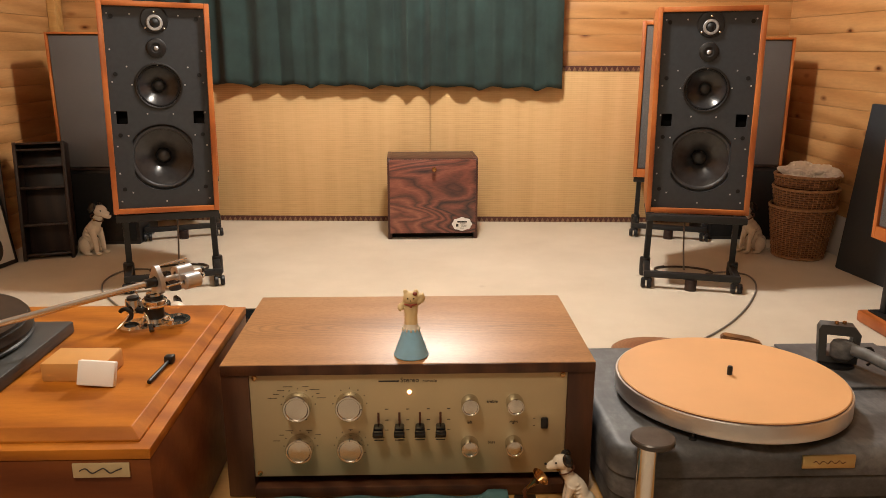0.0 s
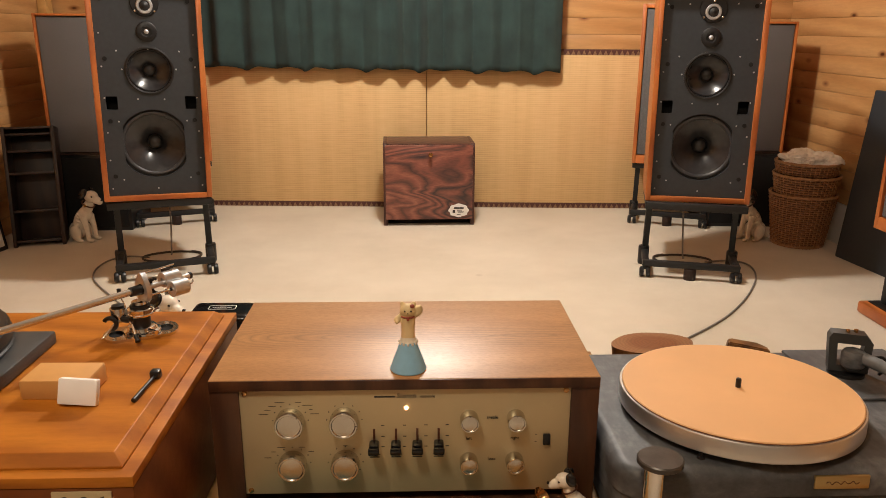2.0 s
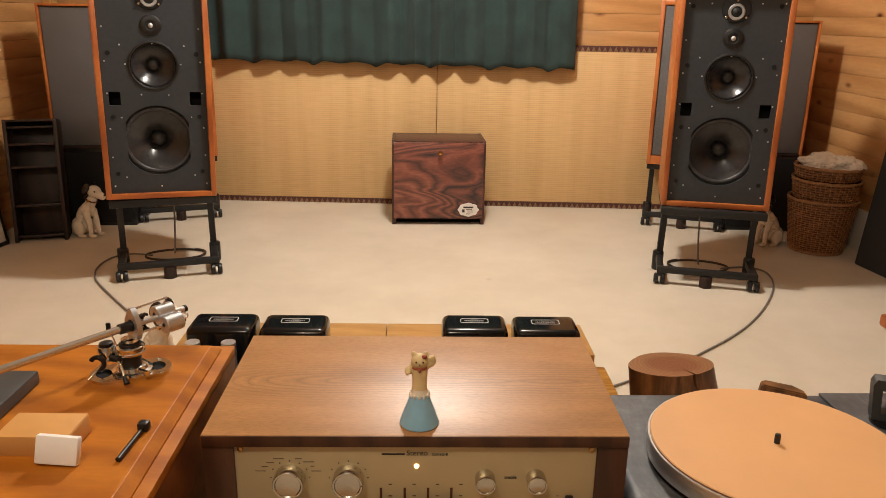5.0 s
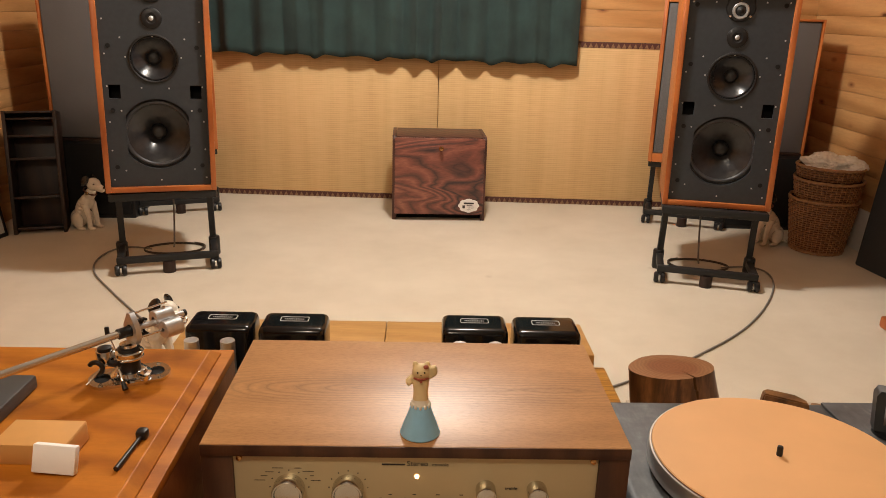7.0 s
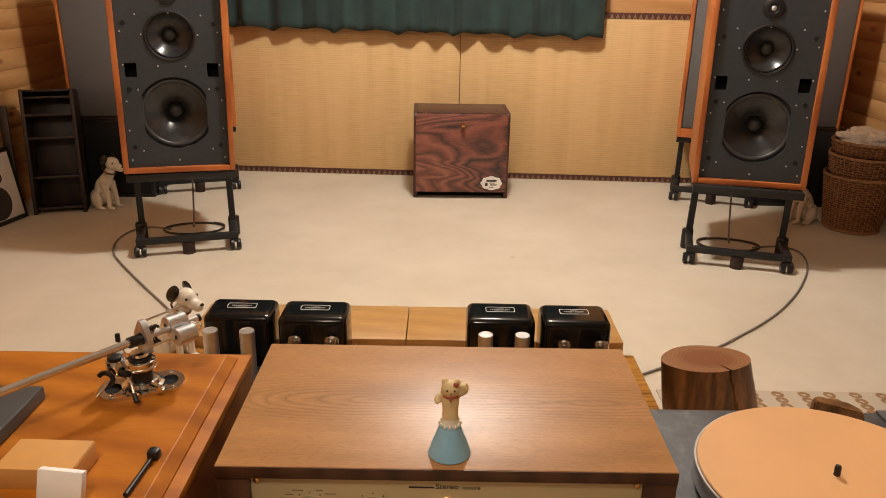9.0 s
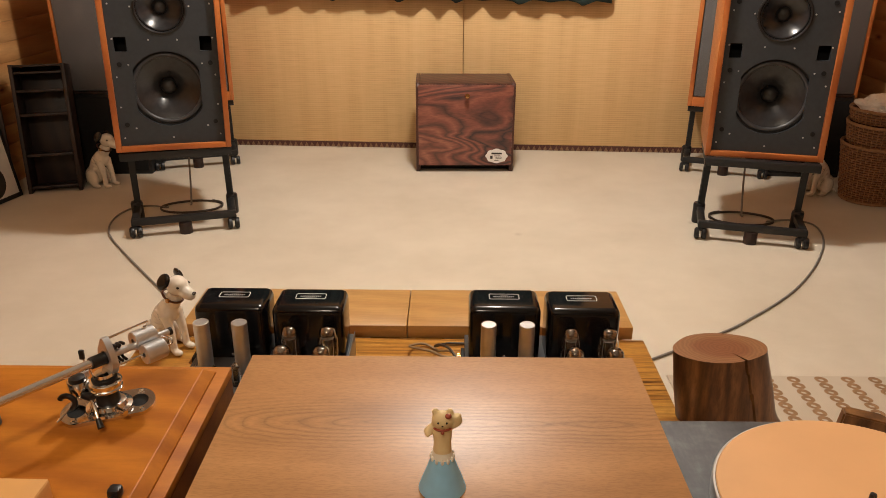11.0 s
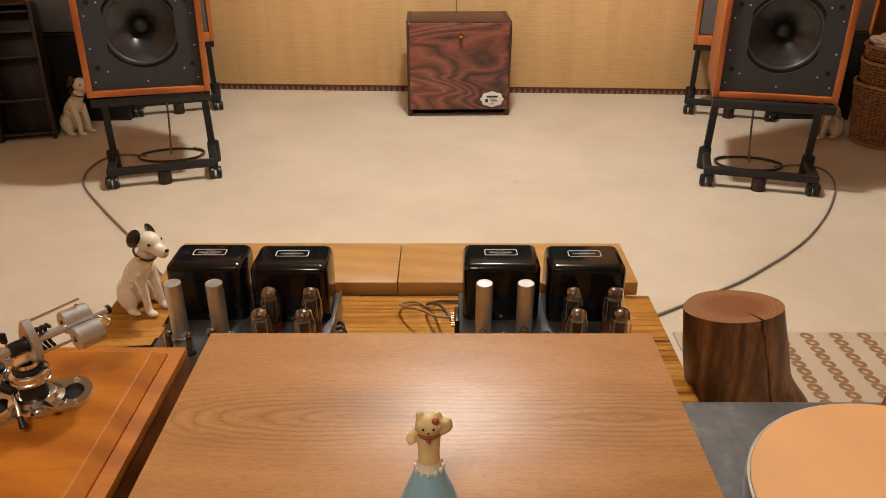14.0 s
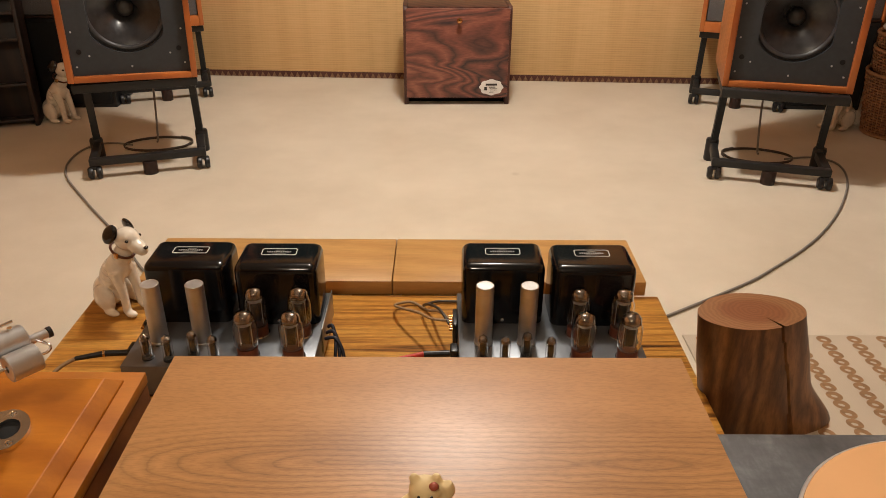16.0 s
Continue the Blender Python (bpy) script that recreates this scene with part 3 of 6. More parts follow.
def open_speaker(m, label):
    sp = thing("loudspeaker", label, "loudspeaker", m, "tall loudspeakers")
    cabinet_shell(sp)
    w, zt2 = SW / 2 - RIM, SH - RIM
    zw, zm, zt, zs = 0.227, 0.5155, 0.771, 0.678
    out = pose(0, 0, 0, 90)
    holes = [circle(0, zw, 0.137, 72, 0.1155), circle(0, zm, 0.088, 48)]
    for s in (-1, 1):
        holes.append([(s * 0.147 - 0.021, 0.364), (s * 0.147 + 0.021, 0.364), (s * 0.147 + 0.021, 0.416), (s * 0.147 - 0.021, 0.416)])
    holed_plate("baffle", [(-w, RIM), (w, RIM), (w, zt2), (-w, zt2)], holes, 0.014, M["baffle"], sp, pose(0, 0.027, 0) @ FACE, "dark grey painted baffle")
    # Added black sheet that stands for the shade inside the cabinet.
    box_part("dark_backing", sp, M["black_hole"], (-w, w, 0.10, 0.11, RIM, zt2), 0)
    woofer = [(0.018, -0.060), (0.028, -0.060), (0.045, -0.042), (0.075, -0.020), (0.100, -0.006), (0.1135, 0.0)]
    wf = lathe_part("woofer", sp, M["cone"], woofer, (0, 0.034, zw), out, 64, "black woofer cone with glossy rubber surround", cap=False)
    ring = [(0.1130, -0.002), (0.1140, 0.004), (0.1175, 0.0085), (0.1225, 0.0100), (0.1275, 0.0085), (0.1310, 0.004), (0.1320, 0.0), (0.1380, 0.0), (0.1385, -0.012)]
    lathe_part("surround", wf, M["rubber_gloss"], ring, (0, 0.037, zw), out, 64, cap=False)
    lathe_part("dust_cap", wf, M["rubber"], [(0.0005, 0.0), (0.012, -0.002), (0.021, -0.007), (0.027, -0.018), (0.029, -0.032)], (0, 0.060, zw), out, 40, cap=False)
    mid = lathe_part("midrange", sp, M["cone"], [(0.018, -0.036), (0.024, -0.034), (0.050, -0.014), (0.074, 0.0), (0.0765, 0.004), (0.081, 0.004), (0.083, -0.002), (0.0885, -0.003)], (0, 0.030, zm), out, 48, "black midrange cone", cap=False)
    lathe_part("dust_cap", mid, M["rubber"], [(0.0005, 0.004), (0.013, 0.002), (0.021, -0.004), (0.025, -0.018)], (0, 0.046, zm), out, 40, cap=False)
    lathe_part("trim_ring", mid, M["black"], [(0.083, -0.004), (0.083, 0.003), (0.087, 0.005), (0.092, 0.003), (0.092, -0.002)], (0, 0.020, zm), out, 48, cap=False)
    tw = lathe_part("tweeter", sp, M["black"], [(0.0005, 0.006), (0.040, 0.006), (0.050, 0.005), (0.053, 0.0)], (0, 0.020, zt), pose(0, 0, 0, 90), 40, "black flanged tweeter with metal grid")
    lathe_part("ring", tw, M["alu"], [(0.019, 0.006), (0.021, 0.010), (0.028, 0.010), (0.031, 0.006)], (0, 0.020, 0.76), pose(0, 0, 0, 90), 40, cap=False)
    lathe_part("dome", tw, M["steel_black"], [(0.0005, 0.014), (0.010, 0.012), (0.018, 0.006)], (0, 0.020, 0.76), pose(0, 0, 0, 90), 32, cap=False)
    for k in range(3):
        a = radians(90 + 120 * k)
        lathe_part("screw", tw, M["chrome"], [(0.0045, 0), (0.0042, 0.003), (0.0005, 0.004)], (0.041 * math.cos(a), 0.0145, 0.76 + 0.041 * math.sin(a)), pose(0, 0, 0, 90), 12)
    st = lathe_part("super_tweeter", sp, M["black"], [(0.0005, 0.003), (0.017, 0.0035), (0.019, 0.006), (0.033, 0.006), (0.038, 0.003), (0.039, 0.0)], (0, 0.020, 0.663), pose(0, 0, 0, 90), 40, "small black super tweeter")
    lathe_part("dome", st, M["zinc"], [(0.0005, 0.008), (0.005, 0.007), (0.009, 0.003)], (0, 0.020, 0.663), pose(0, 0, 0, 90), 24, cap=False)
    spots = [(s * 0.172, z) for s in (-1, 1) for z in (0.05, 0.165, 0.275, 0.41, 0.53, 0.655, 0.79)] + [(0, 0.045), (0.09, 0.79), (-0.09, 0.79)]
    spots += [(s * 0.128, z) for s in (-1, 1) for z in (0.085, 0.318)] + [(0.103 * math.cos(a), 0.495 + 0.103 * math.sin(a)) for a in (0.25, 1.57, 2.9, 4.2, 5.2)] + [(s * 0.115, 0.59) for s in (-1, 1)]
    bm = bmesh.new()
    lathe(bm, [(0.0034, 0), (0.0031, 0.0015), (0.0005, 0.0022)], 8, (0, 0, 0), pose(0, 0, 0, 90))
    first = None
    for x, z in spots:
        if first is None:
            first = part("screw", bm, M["zinc"], sp)
            ob = first
        else:
            ob = new("screw", first.data)
            ob.parent = sp
        ob.location = (x, 0.0195, z)
    for s in (-1, 1):
        for z in (0.10, 0.32, 0.56, 0.78):
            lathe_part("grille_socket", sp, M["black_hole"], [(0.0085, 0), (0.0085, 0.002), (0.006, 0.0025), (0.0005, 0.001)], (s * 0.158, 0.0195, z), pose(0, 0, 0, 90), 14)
    return sp


M["rubber_gloss"] = plain("glossy_rubber", (0.034, 0.034, 0.037), 0.36, 0, 0.15, 40, 0.05)
M["zinc"] = plain("zinc_screw", (0.50, 0.50, 0.51), 0.42, 0.3, 0.1, 60, 0.0)


def grille_speaker(name, m, label, w=SW, h=SH, d=SD, rim=RIM, group="rear loudspeakers", badge=False, foot="teak"):
    sp = thing(name, label, "loudspeaker", m, group)
    k = w / 2
    for nm, dims in (("side_panel", (-k, -k + rim, 0, d, 0, h)), ("side_panel", (k - rim, k, 0, d, 0, h)),
                     ("top_panel", (-k + rim, k - rim, 0, d, h - rim, h)), ("bottom_panel", (-k + rim, k - rim, 0, d, 0, rim * 2.2 if foot == "teak" else rim)),
                     ("back_panel", (-k + rim, k - rim, d - 0.02, d - 0.002, rim, h - rim))):
        box_part(nm, sp, M[foot] if nm == "bottom_panel" else M["teak"], dims, 0.002)
    box_part("grille", sp, M["grille"], (-k + rim + 0.002, k - rim - 0.002, 0.008, 0.03, rim * (2.2 if foot == "teak" else 1.0) + 0.002, h - rim - 0.002), 0.006, "grey cloth grille")
    if badge:
        box_part("badge", sp, M["champagne"], (-0.022, 0.022, 0.005, 0.0078, h - rim - 0.052, h - rim - 0.034), 0.001)
    return sp


def stand(m, label, group, top=0.331):
    """Upright legs on a wheeled U-shaped base whose open side is at the back."""
    st = thing("speaker_stand", label, "stand", m, group)
    hw, back = 0.184, 0.192
    for y in (0.010, 0.300):
        box_part("top_bar", st, M["steel_black"], (-hw - 0.020, hw + 0.020, y, y + 0.030, top - 0.030, top), 0.003)
    for s in (-1, 1):
        box_part("top_rail", st, M["steel_black"], (s * (hw + 0.003) - 0.016, s * (hw + 0.003) + 0.016, 0.041, 0.299, top - 0.030, top), 0.003)
        bm = bmesh.new()
        box(bm, -0.0125, 0.0125, -0.0125, 0.0125, 0, 1, 0.0)
        bmesh.ops.bevel(bm, geom=[e for e in bm.edges if abs(e.verts[0].co.z - e.verts[1].co.z) > 0.5], offset=0.003, segments=2, affect="EDGES")
        leg = part("leg", bm, M["steel_black"], st)
        a, b = Vector((s * hw, back, 0.050)), Vector((s * (hw - 0.004), back - 0.035, top - 0.029))
        leg.matrix_local = Matrix.LocRotScale(a, (b - a).to_track_quat("Z", "Y"), (1, 1, (b - a).length))
        box_part("base_rail", st, M["steel_black"], (s * hw - 0.0135, s * hw + 0.0135, 0.0142, back - 0.020, 0.048, 0.074), 0.003)
        lathe_part("rear_foot", st, M["black"], [(0.0215, 0), (0.0235, 0.006), (0.0235, 0.078), (0.021, 0.084), (0.012, 0.085)], (s * (hw + 0.004), back, 0), None, 24)
        c = box_part("caster", st, M["steel_black"], (s * hw - 0.010, s * hw + 0.010, -0.013, 0.013, 0.034, 0.0475), 0.003)
        for dx in (-0.0135, 0.0135):
            lathe_part("wheel", c, M["black"], [(0.004, -0.0095), (0.017, -0.0095), (0.0225, -0.004), (0.0225, 0.003), (0.020, 0.0085), (0.004, 0.0095)], (s * hw + dx, -0.004, 0.0225), pose(0, 0, 0, 0, 90), 24)
    box_part("cross_bar", st, M["steel_black"], (-hw - 0.0135, hw + 0.0135, -0.0135, 0.0135, 0.048, 0.074), 0.003)
    lathe_part("foot", st, M["dark_wood"], [(0.025, 0), (0.025, 0.044), (0.023, 0.0478)], (0, 0.0, 0), None, 24, "short dark round foot")
    return st


def floor_pose(x, y, z, turn):
    return pose(x, y, z, 0, 0, turn)


for foot, top, box_at in ((floor_pose(-1.030, 2.240, 0, 17.4), 0.331, pose(-1.0322, 2.2434, 0.3355, 0, 1.15, 18.5)),
                          (floor_pose(1.176, 2.170, 0, -15.2), 0.3220, pose(1.1896, 2.2101, 0.3240, 0, -0.5, -14.9))):
    stand(foot, "black steel speaker stand on casters", "speaker stands", top)
    open_speaker(box_at, "tall teak loudspeaker with bare dark baffle and four drivers")
for at in (floor_pose(-1.262, 3.145, 0, 19.0), floor_pose(1.372, 3.075, 0, -19.0)):
    stand(at @ pose(0, 0.01, 0), "black steel speaker stand on casters", "rear speaker stands")
    grille_speaker("rear_loudspeaker", at @ pose(0, 0, 0.3315), "teak loudspeaker with grey cloth grille on a stand", h=0.812)
# slim grille speakers on black plinth boxes beside the outer walls
for x, y, turn, badge in ((-1.628, 3.02, 3.0, False), (1.755, 3.05, -3.0, True)):
    at = floor_pose(x, y, 0, turn)
    bx = thing("speaker_plinth", "matt black box carrying a slim loudspeaker", "plinth", at, "speaker plinths")
    box_part("carcass", bx, M["black"], (-0.175, 0.175, 0.0, 0.33, 0, 0.395), 0.006)
    box_part("front_panel", bx, M["black_hole"], (-0.16, 0.16, -0.006, -0.0005, 0.02, 0.38), 0.004)
    grille_speaker("slim_loudspeaker", at @ pose(0, 0.0, 0.395), "slim teak loudspeaker with grey cloth grille on a black box", 0.37, 0.665 if badge else 0.683, 0.30, 0.011, "slim loudspeakers", badge, "dark_wood")

# the loudspeaker beside the log wall, seen from its edge
at = floor_pose(1.672, 1.547, 0, -89)
bs = thing("floor_stand", "low teak base with a dark top", "stand", at)
box_part("board", bs, M["teak"], (-0.235, 0.235, 0.006, 0.34, 0, 0.046), 0.010)
box_part("top_mat", bs, M["black"], (-0.212, 0.212, 0.032, 0.315, 0.0462, 0.052), 0.002)
for s in (-1, 1):
    for y in (0.04, 0.24):
        box_part("upright", bs, M["steel_black"], (s * 0.17 - 0.015, s * 0.17 + 0.015, y + 0.02, y + 0.05, 0.052, 0.322), 0.003)
box_part("top_plate", bs, M["steel_black"], (-0.19, 0.19, 0.03, 0.29, 0.322, 0.334), 0.003)
grille_speaker("side_loudspeaker", at @ pose(0, 0, 0.334), "teak loudspeaker with grey cloth grille facing across the room", SW, SH, 0.33)

# dark panel leaning on the right wall
pl = thing("leaning_panel", "dark grey board leaning against the pine wall", "panel", pose(0, 0, 0))
bm = bmesh.new()
lo = [(1.985, 2.495, 0.0), (2.085, 1.75, 0.0), (2.098, 1.75, 0.76), (2.094, 2.565, 0.76)]
vs = [bm.verts.new(p) for p in lo] + [bm.verts.new((p[0] + 0.016, p[1] + 0.001, p[2] + (0.001 if p[2] == 0 else 0))) for p in lo]
for q in ((0, 1, 2, 3), (7, 6, 5, 4), (0, 4, 5, 1), (1, 5, 6, 2), (2, 6, 7, 3), (3, 7, 4, 0)):
    bm.faces.new([vs[i] for i in q])
bmesh.ops.bevel(bm, geom=list(bm.edges), offset=0.002, segments=2, affect="EDGES")
part("board", bm, M["baffle"], pl)
bm = bmesh.new()
tube(bm, [(1.990, 2.497, 0.004), (2.099, 2.567, 0.757)], 0.004, 8, 0, 1)
part("edge_strip", bm, M["black"], pl)


# ---- rosewood cabinet ----
def cabinet():
    c = thing("storage_cabinet", "small rosewood cabinet with a drop front door standing on the carpet", "cabinet", pose(0.090, 3.108, 0, 0, 0, 1.5))
    w, h, d = 0.242, 0.435, 0.29
    for s in (-1, 1):
        x = s * (w - 0.010)
        bm = bmesh.new()
        pts = [(0, 0), (d, 0), (d, h + 0.005), (0.014, h + 0.005), (0.0, h - 0.012)]
        a = [bm.verts.new((x - 0.010, p, q)) for p, q in pts]
        b = [bm.verts.new((x + 0.010, p, q)) for p, q in pts]
        bm.faces.new(a), bm.faces.new(b[::-1])
        for i in range(5):
            bm.faces.new((a[i], b[i], b[(i + 1) % 5], a[(i + 1) % 5]))
        bmesh.ops.bevel(bm, geom=list(bm.edges), offset=0.0015, segments=1, affect="EDGES")
        part("side_panel", bm, M["rosewood_edge"], c)
    box_part("top_panel", c, M["rosewood_edge"], (-w + 0.021, w - 0.021, -0.0005, d, h - 0.014, h + 0.004), 0.002)
    box_part("bottom_panel", c, M["rosewood_edge"], (-w + 0.021, w - 0.021, 0.02, d, 0.034, 0.05), 0.002)
    box_part("kick_board", c, M["black_hole"], (-w + 0.021, w - 0.021, 0.05, 0.06, 0.0, 0.033), 0.001)
    box_part("back_panel", c, M["rosewood_edge"], (-w + 0.021, w - 0.021, d - 0.012, d - 0.001, 0.05, h - 0.015), 0.001)
    door = box_part("door", c, M["rosewood"], (-w + 0.012, w - 0.012, -0.015, -0.001, 0.036, h - 0.001), 0.002, "swirling red and black rosewood door")
    kb = lathe_part("knob", door, M["brass"], [(0.006, 0), (0.006, 0.012), (0.012, 0.018), (0.013, 0.024), (0.009, 0.030), (0.0005, 0.031)], (0.006, -0.0148, h - 0.050), pose(0, 0, 0, 90), 24, "polished brass knob")
    # oval notched plate with printed lines
    pts = []
    for k in range(48):
        a = 2 * math.pi * k / 48
        r = 1 - 0.05 * math.cos(2 * a) + 0.05 * math.cos(8 * a)
        pts.append((0.056 * r * math.cos(a), 0.034 * r * math.sin(a)))
    plate = holed_plate("name_plate", pts, [], 0.003, M["label_white"], door, pose(w - 0.085, -0.0172, 0.085) @ FACE, "white ornamental oval plate with dark printing")
    for x, z, a, b in ((0, 0.013, 0.052, 0.009), (0.004, 0.001, 0.030, 0.003), (0.010, -0.006, 0.034, 0.002), (0.010, -0.012, 0.030, 0.002), (-0.026, -0.006, 0.013, 0.016), (0, -0.022, 0.02, 0.003)):
        box_part("printed_bar", plate, M["ink"], (w - 0.085 + x - a / 2, w - 0.085 + x + a / 2, -0.0196, -0.0189, 0.085 + z - b / 2, 0.085 + z + b / 2), 0)


M["brass"] = plain("brass", (0.60, 0.34, 0.14), 0.2, 1.0, 0.08, 40, 0.03)
M["label_white"] = plain("printed_white", (0.74, 0.72, 0.68), 0.45, 0, 0.05, 30, 0.02)
M["ink"] = plain("dark_ink", (0.03, 0.025, 0.022), 0.6, 0, 0.1, 30, 0)
cabinet()


# ---- left corner: shelf, picture ----
def shelf_unit():
    s = thing("shelf_unit", "narrow dark brown open shelf unit with four tiers", "shelf", floor_pose(-1.788, 2.726, 0.002, 17.5) @ pose(0, 0, 0, -10.5))
    h, w, d = 0.572, 0.105, 0.14
    for k in (-1, 1):
        box_part("side_panel", s, M["dark_wood"], (k * w - 0.008, k * w + 0.008, 0, d, 0, h), 0.002)
    box_part("back_panel", s, M["dark_wood"], (-w + 0.009, w - 0.009, d - 0.008, d, 0.02, h), 0.001)
    for z in (0.02, 0.165, 0.345, 0.450, 0.530, 0.560):
        box_part("shelf_board", s, M["dark_wood"], (-w + 0.009, w - 0.009, 0.004, d - 0.009, z, z + (0.012 if z < 0.5 else 0.010)), 0.002)
    p = thing("dark_board", "thin dark brown board leaning beside the shelf", "board", floor_pose(-1.945, 2.69, 0, 17) @ pose(0, 0, 0, -4))
    box_part("board", p, M["dark_wood"], (-0.035, 0.0, 0, 0.016, 0.001, 0.50), 0.002)


shelf_unit()
pc = thing("framed_picture", "framed black and white picture leaning against the wall", "picture", floor_pose(-1.955, 2.50, 0, 78) @ pose(0, 0, 0, -8))
box_part("frame", pc, M["black"], (-0.19, 0.19, 0, 0.016, 0.002, 0.33), 0.003)
sheet = box_part("print", pc, M["label_white"], (-0.17, 0.17, -0.002, -0.0005, 0.022, 0.31), 0.0003)
bm = bmesh.new()
lathe(bm, [(0.075, 0.0), (0.075, 0.001)], 28, (0.04, -0.0032, 0.10), pose(0, 0, 0, 90))
part("printed_shape", bm, M["ink"], sheet)
bm = bmesh.new()
lathe(bm, [(0.028, 0.0), (0.028, 0.001)], 24, (0.07, -0.0034, 0.21), pose(0, 0, 0, 90))
part("printed_shape", bm, M["ink"], sheet)


# ---- baskets ----
def basket(z0, r0, r1, h, holder, first):
    """One wicker basket: rows of strands weaving in and out round upright stakes."""
    b = thing("wicker_basket", "tapered brown wicker basket nested in a stack", "basket", holder @ pose(0, 0, z0), "stacked baskets")
    bm = bmesh.new()
    stakes, rows = 44, int(h / 0.0105)
    seg = stakes * 4
    for j in range(rows):
        u = (j + 0.5) / rows
        r = r0 + (r1 - r0) * u
        rings = []
        for k in range(seg):
            a = 2 * math.pi * k / seg
            off = 0.0032 * math.sin(a * stakes / 2 + (math.pi if j % 2 else 0))
            rr = r + off
            ca, sa, z = math.cos(a), math.sin(a), u * h
            rings.append([bm.verts.new(((rr + dx) * ca, (rr + dx) * sa, z + dz)) for dx, dz in ((-0.002, -0.0046), (0.0022, -0.003), (0.0022, 0.003), (-0.002, 0.0046))])
        for k in range(seg):
            p, q = rings[k], rings[(k + 1) % seg]
            for i in range(3):
                bm.faces.new((p[i], q[i], q[i + 1], p[i + 1])).smooth = True
    w = part("woven_wall", bm, M["wicker"], b)
    tagged(w, kind="stuff")
    bm = bmesh.new()
    for k in range(stakes):
        a = 2 * math.pi * (k + 0.5) / stakes
        ca, sa = math.cos(a), math.sin(a)
        tube(bm, [(r0 * ca, r0 * sa, 0), (r1 * ca, r1 * sa, h)], 0.0018, 5, 0, 1)
    tagged(part("stake", bm, M["wicker_light"], b), kind="stuff")
    lathe_part("liner", b, M["wicker_dark"], [(r0 - 0.006, 0.002), (r1 - 0.006, h - 0.004)], (0, 0, 0), None, 40, cap=False)
    bm = bmesh.new()
    tube(bm, [(r1 * math.cos(2 * math.pi * k / 40), r1 * math.sin(2 * math.pi * k / 40), h + 0.001 * math.sin(k * 2.2)) for k in range(41)], 0.0065, 8, 0, 1)
    part("rim", bm, M["wicker_light"], b)
    if first:
        bm = bmesh.new()
        tube(bm, [(r0 * math.cos(2 * math.pi * k / 40), r0 * math.sin(2 * math.pi * k / 40), 0.007) for k in range(41)], 0.0065, 8, 0, 1)
        part("foot_rim", bm, M["wicker_light"], b)
    return b


M["wicker"] = plain("brown_wicker", (0.26, 0.115, 0.046), 0.42, 0, 0.35, 60, 0.2)
M["wicker_light"] = plain("wicker_stake", (0.36, 0.19, 0.08), 0.45, 0, 0.25, 60, 0.2)
M["wicker_dark"] = plain("wicker_inside", (0.07, 0.03, 0.013), 0.7, 0, 0.2, 60, 0.1)
at = floor_pose(1.912, 2.722, 0, 0)
basket(0.0, 0.117, 0.152, 0.256, at, True)
basket(0.258, 0.134, 0.150, 0.092, at @ pose(0.002, 0, 0, 0.8), False)
basket(0.352, 0.134, 0.146, 0.056, at @ pose(-0.002, 0, 0, -0.6, 0.8), False)


def crumple(name, label, m, radii, seed):
    bm = bmesh.new()
    bmesh.ops.create_icosphere(bm, subdivisions=5, radius=1.0)
    for v in bm.verts:
        n1 = noise.noise(v.co * 1.7 + Vector((seed, 0, 0)))
        n2 = noise.noise(v.co * 4.5 + Vector((0, seed, 0)))
        k = 1 + 0.35 * n1 - 0.22 * abs(n2)
        v.co = Vector((v.co.x * radii[0], v.co.y * radii[1], max(v.co.z, -0.2) * radii[2])) * k
    for f in bm.faces:
        f.smooth = True
    ob = finish(name, bm, M["cloth_white"])
    ob.matrix_world = m
    return tagged(ob, label, "cloth")


M["cloth_white"] = plain("off_white_cloth", (0.88, 0.84, 0.78), 0.9, 0, 0.06, 20, 0.2)
crumple("crumpled_cloth", "crumpled off-white cloth lying in the top basket", at @ pose(-0.060, -0.02, 0.414), (0.078, 0.09, 0.058), 3.1)
crumple("crumpled_cloth", "crumpled off-white cloth lying in the top basket", at @ pose(0.055, -0.03, 0.414), (0.085, 0.085, 0.048), 7.7)
crumple("crumpled_cloth", "crumpled off-white cloth lying in the top basket", at @ pose(0.0, 0.045, 0.412), (0.09, 0.07, 0.050), 11.3)


# ---- cables on the floor ----
def cable(name, label, points, r, mat, parent_pose=None):
    bm = bmesh.new()
    tube(bm, points, r, 10, 0, 8)
    ob = finish(name, bm, mat)
    return tagged(ob, label, "cable")


M["cable"] = plain("grey_cable", (0.20, 0.18, 0.16), 0.5, 0, 0.1, 60, 0.05)
M["cable_dark"] = plain("dark_cable", (0.05, 0.035, 0.025), 0.5, 0, 0.1, 60, 0.05)
Z = 0.0048
cable("speaker_cable", "grey speaker cable running across the carpet", [(-1.20, 2.52, Z), (-1.30, 2.54, Z), (-1.365, 2.48, Z), (-1.372, 2.345, Z), (-1.315, 2.19, Z), (-1.165, 1.985, Z), (-1.05, 1.84, Z), (-0.93, 1.69, Z), (-0.84, 1.56, Z), (-0.755, 1.44, Z), (-0.74, 1.36, Z)], 0.0037, M["cable"])
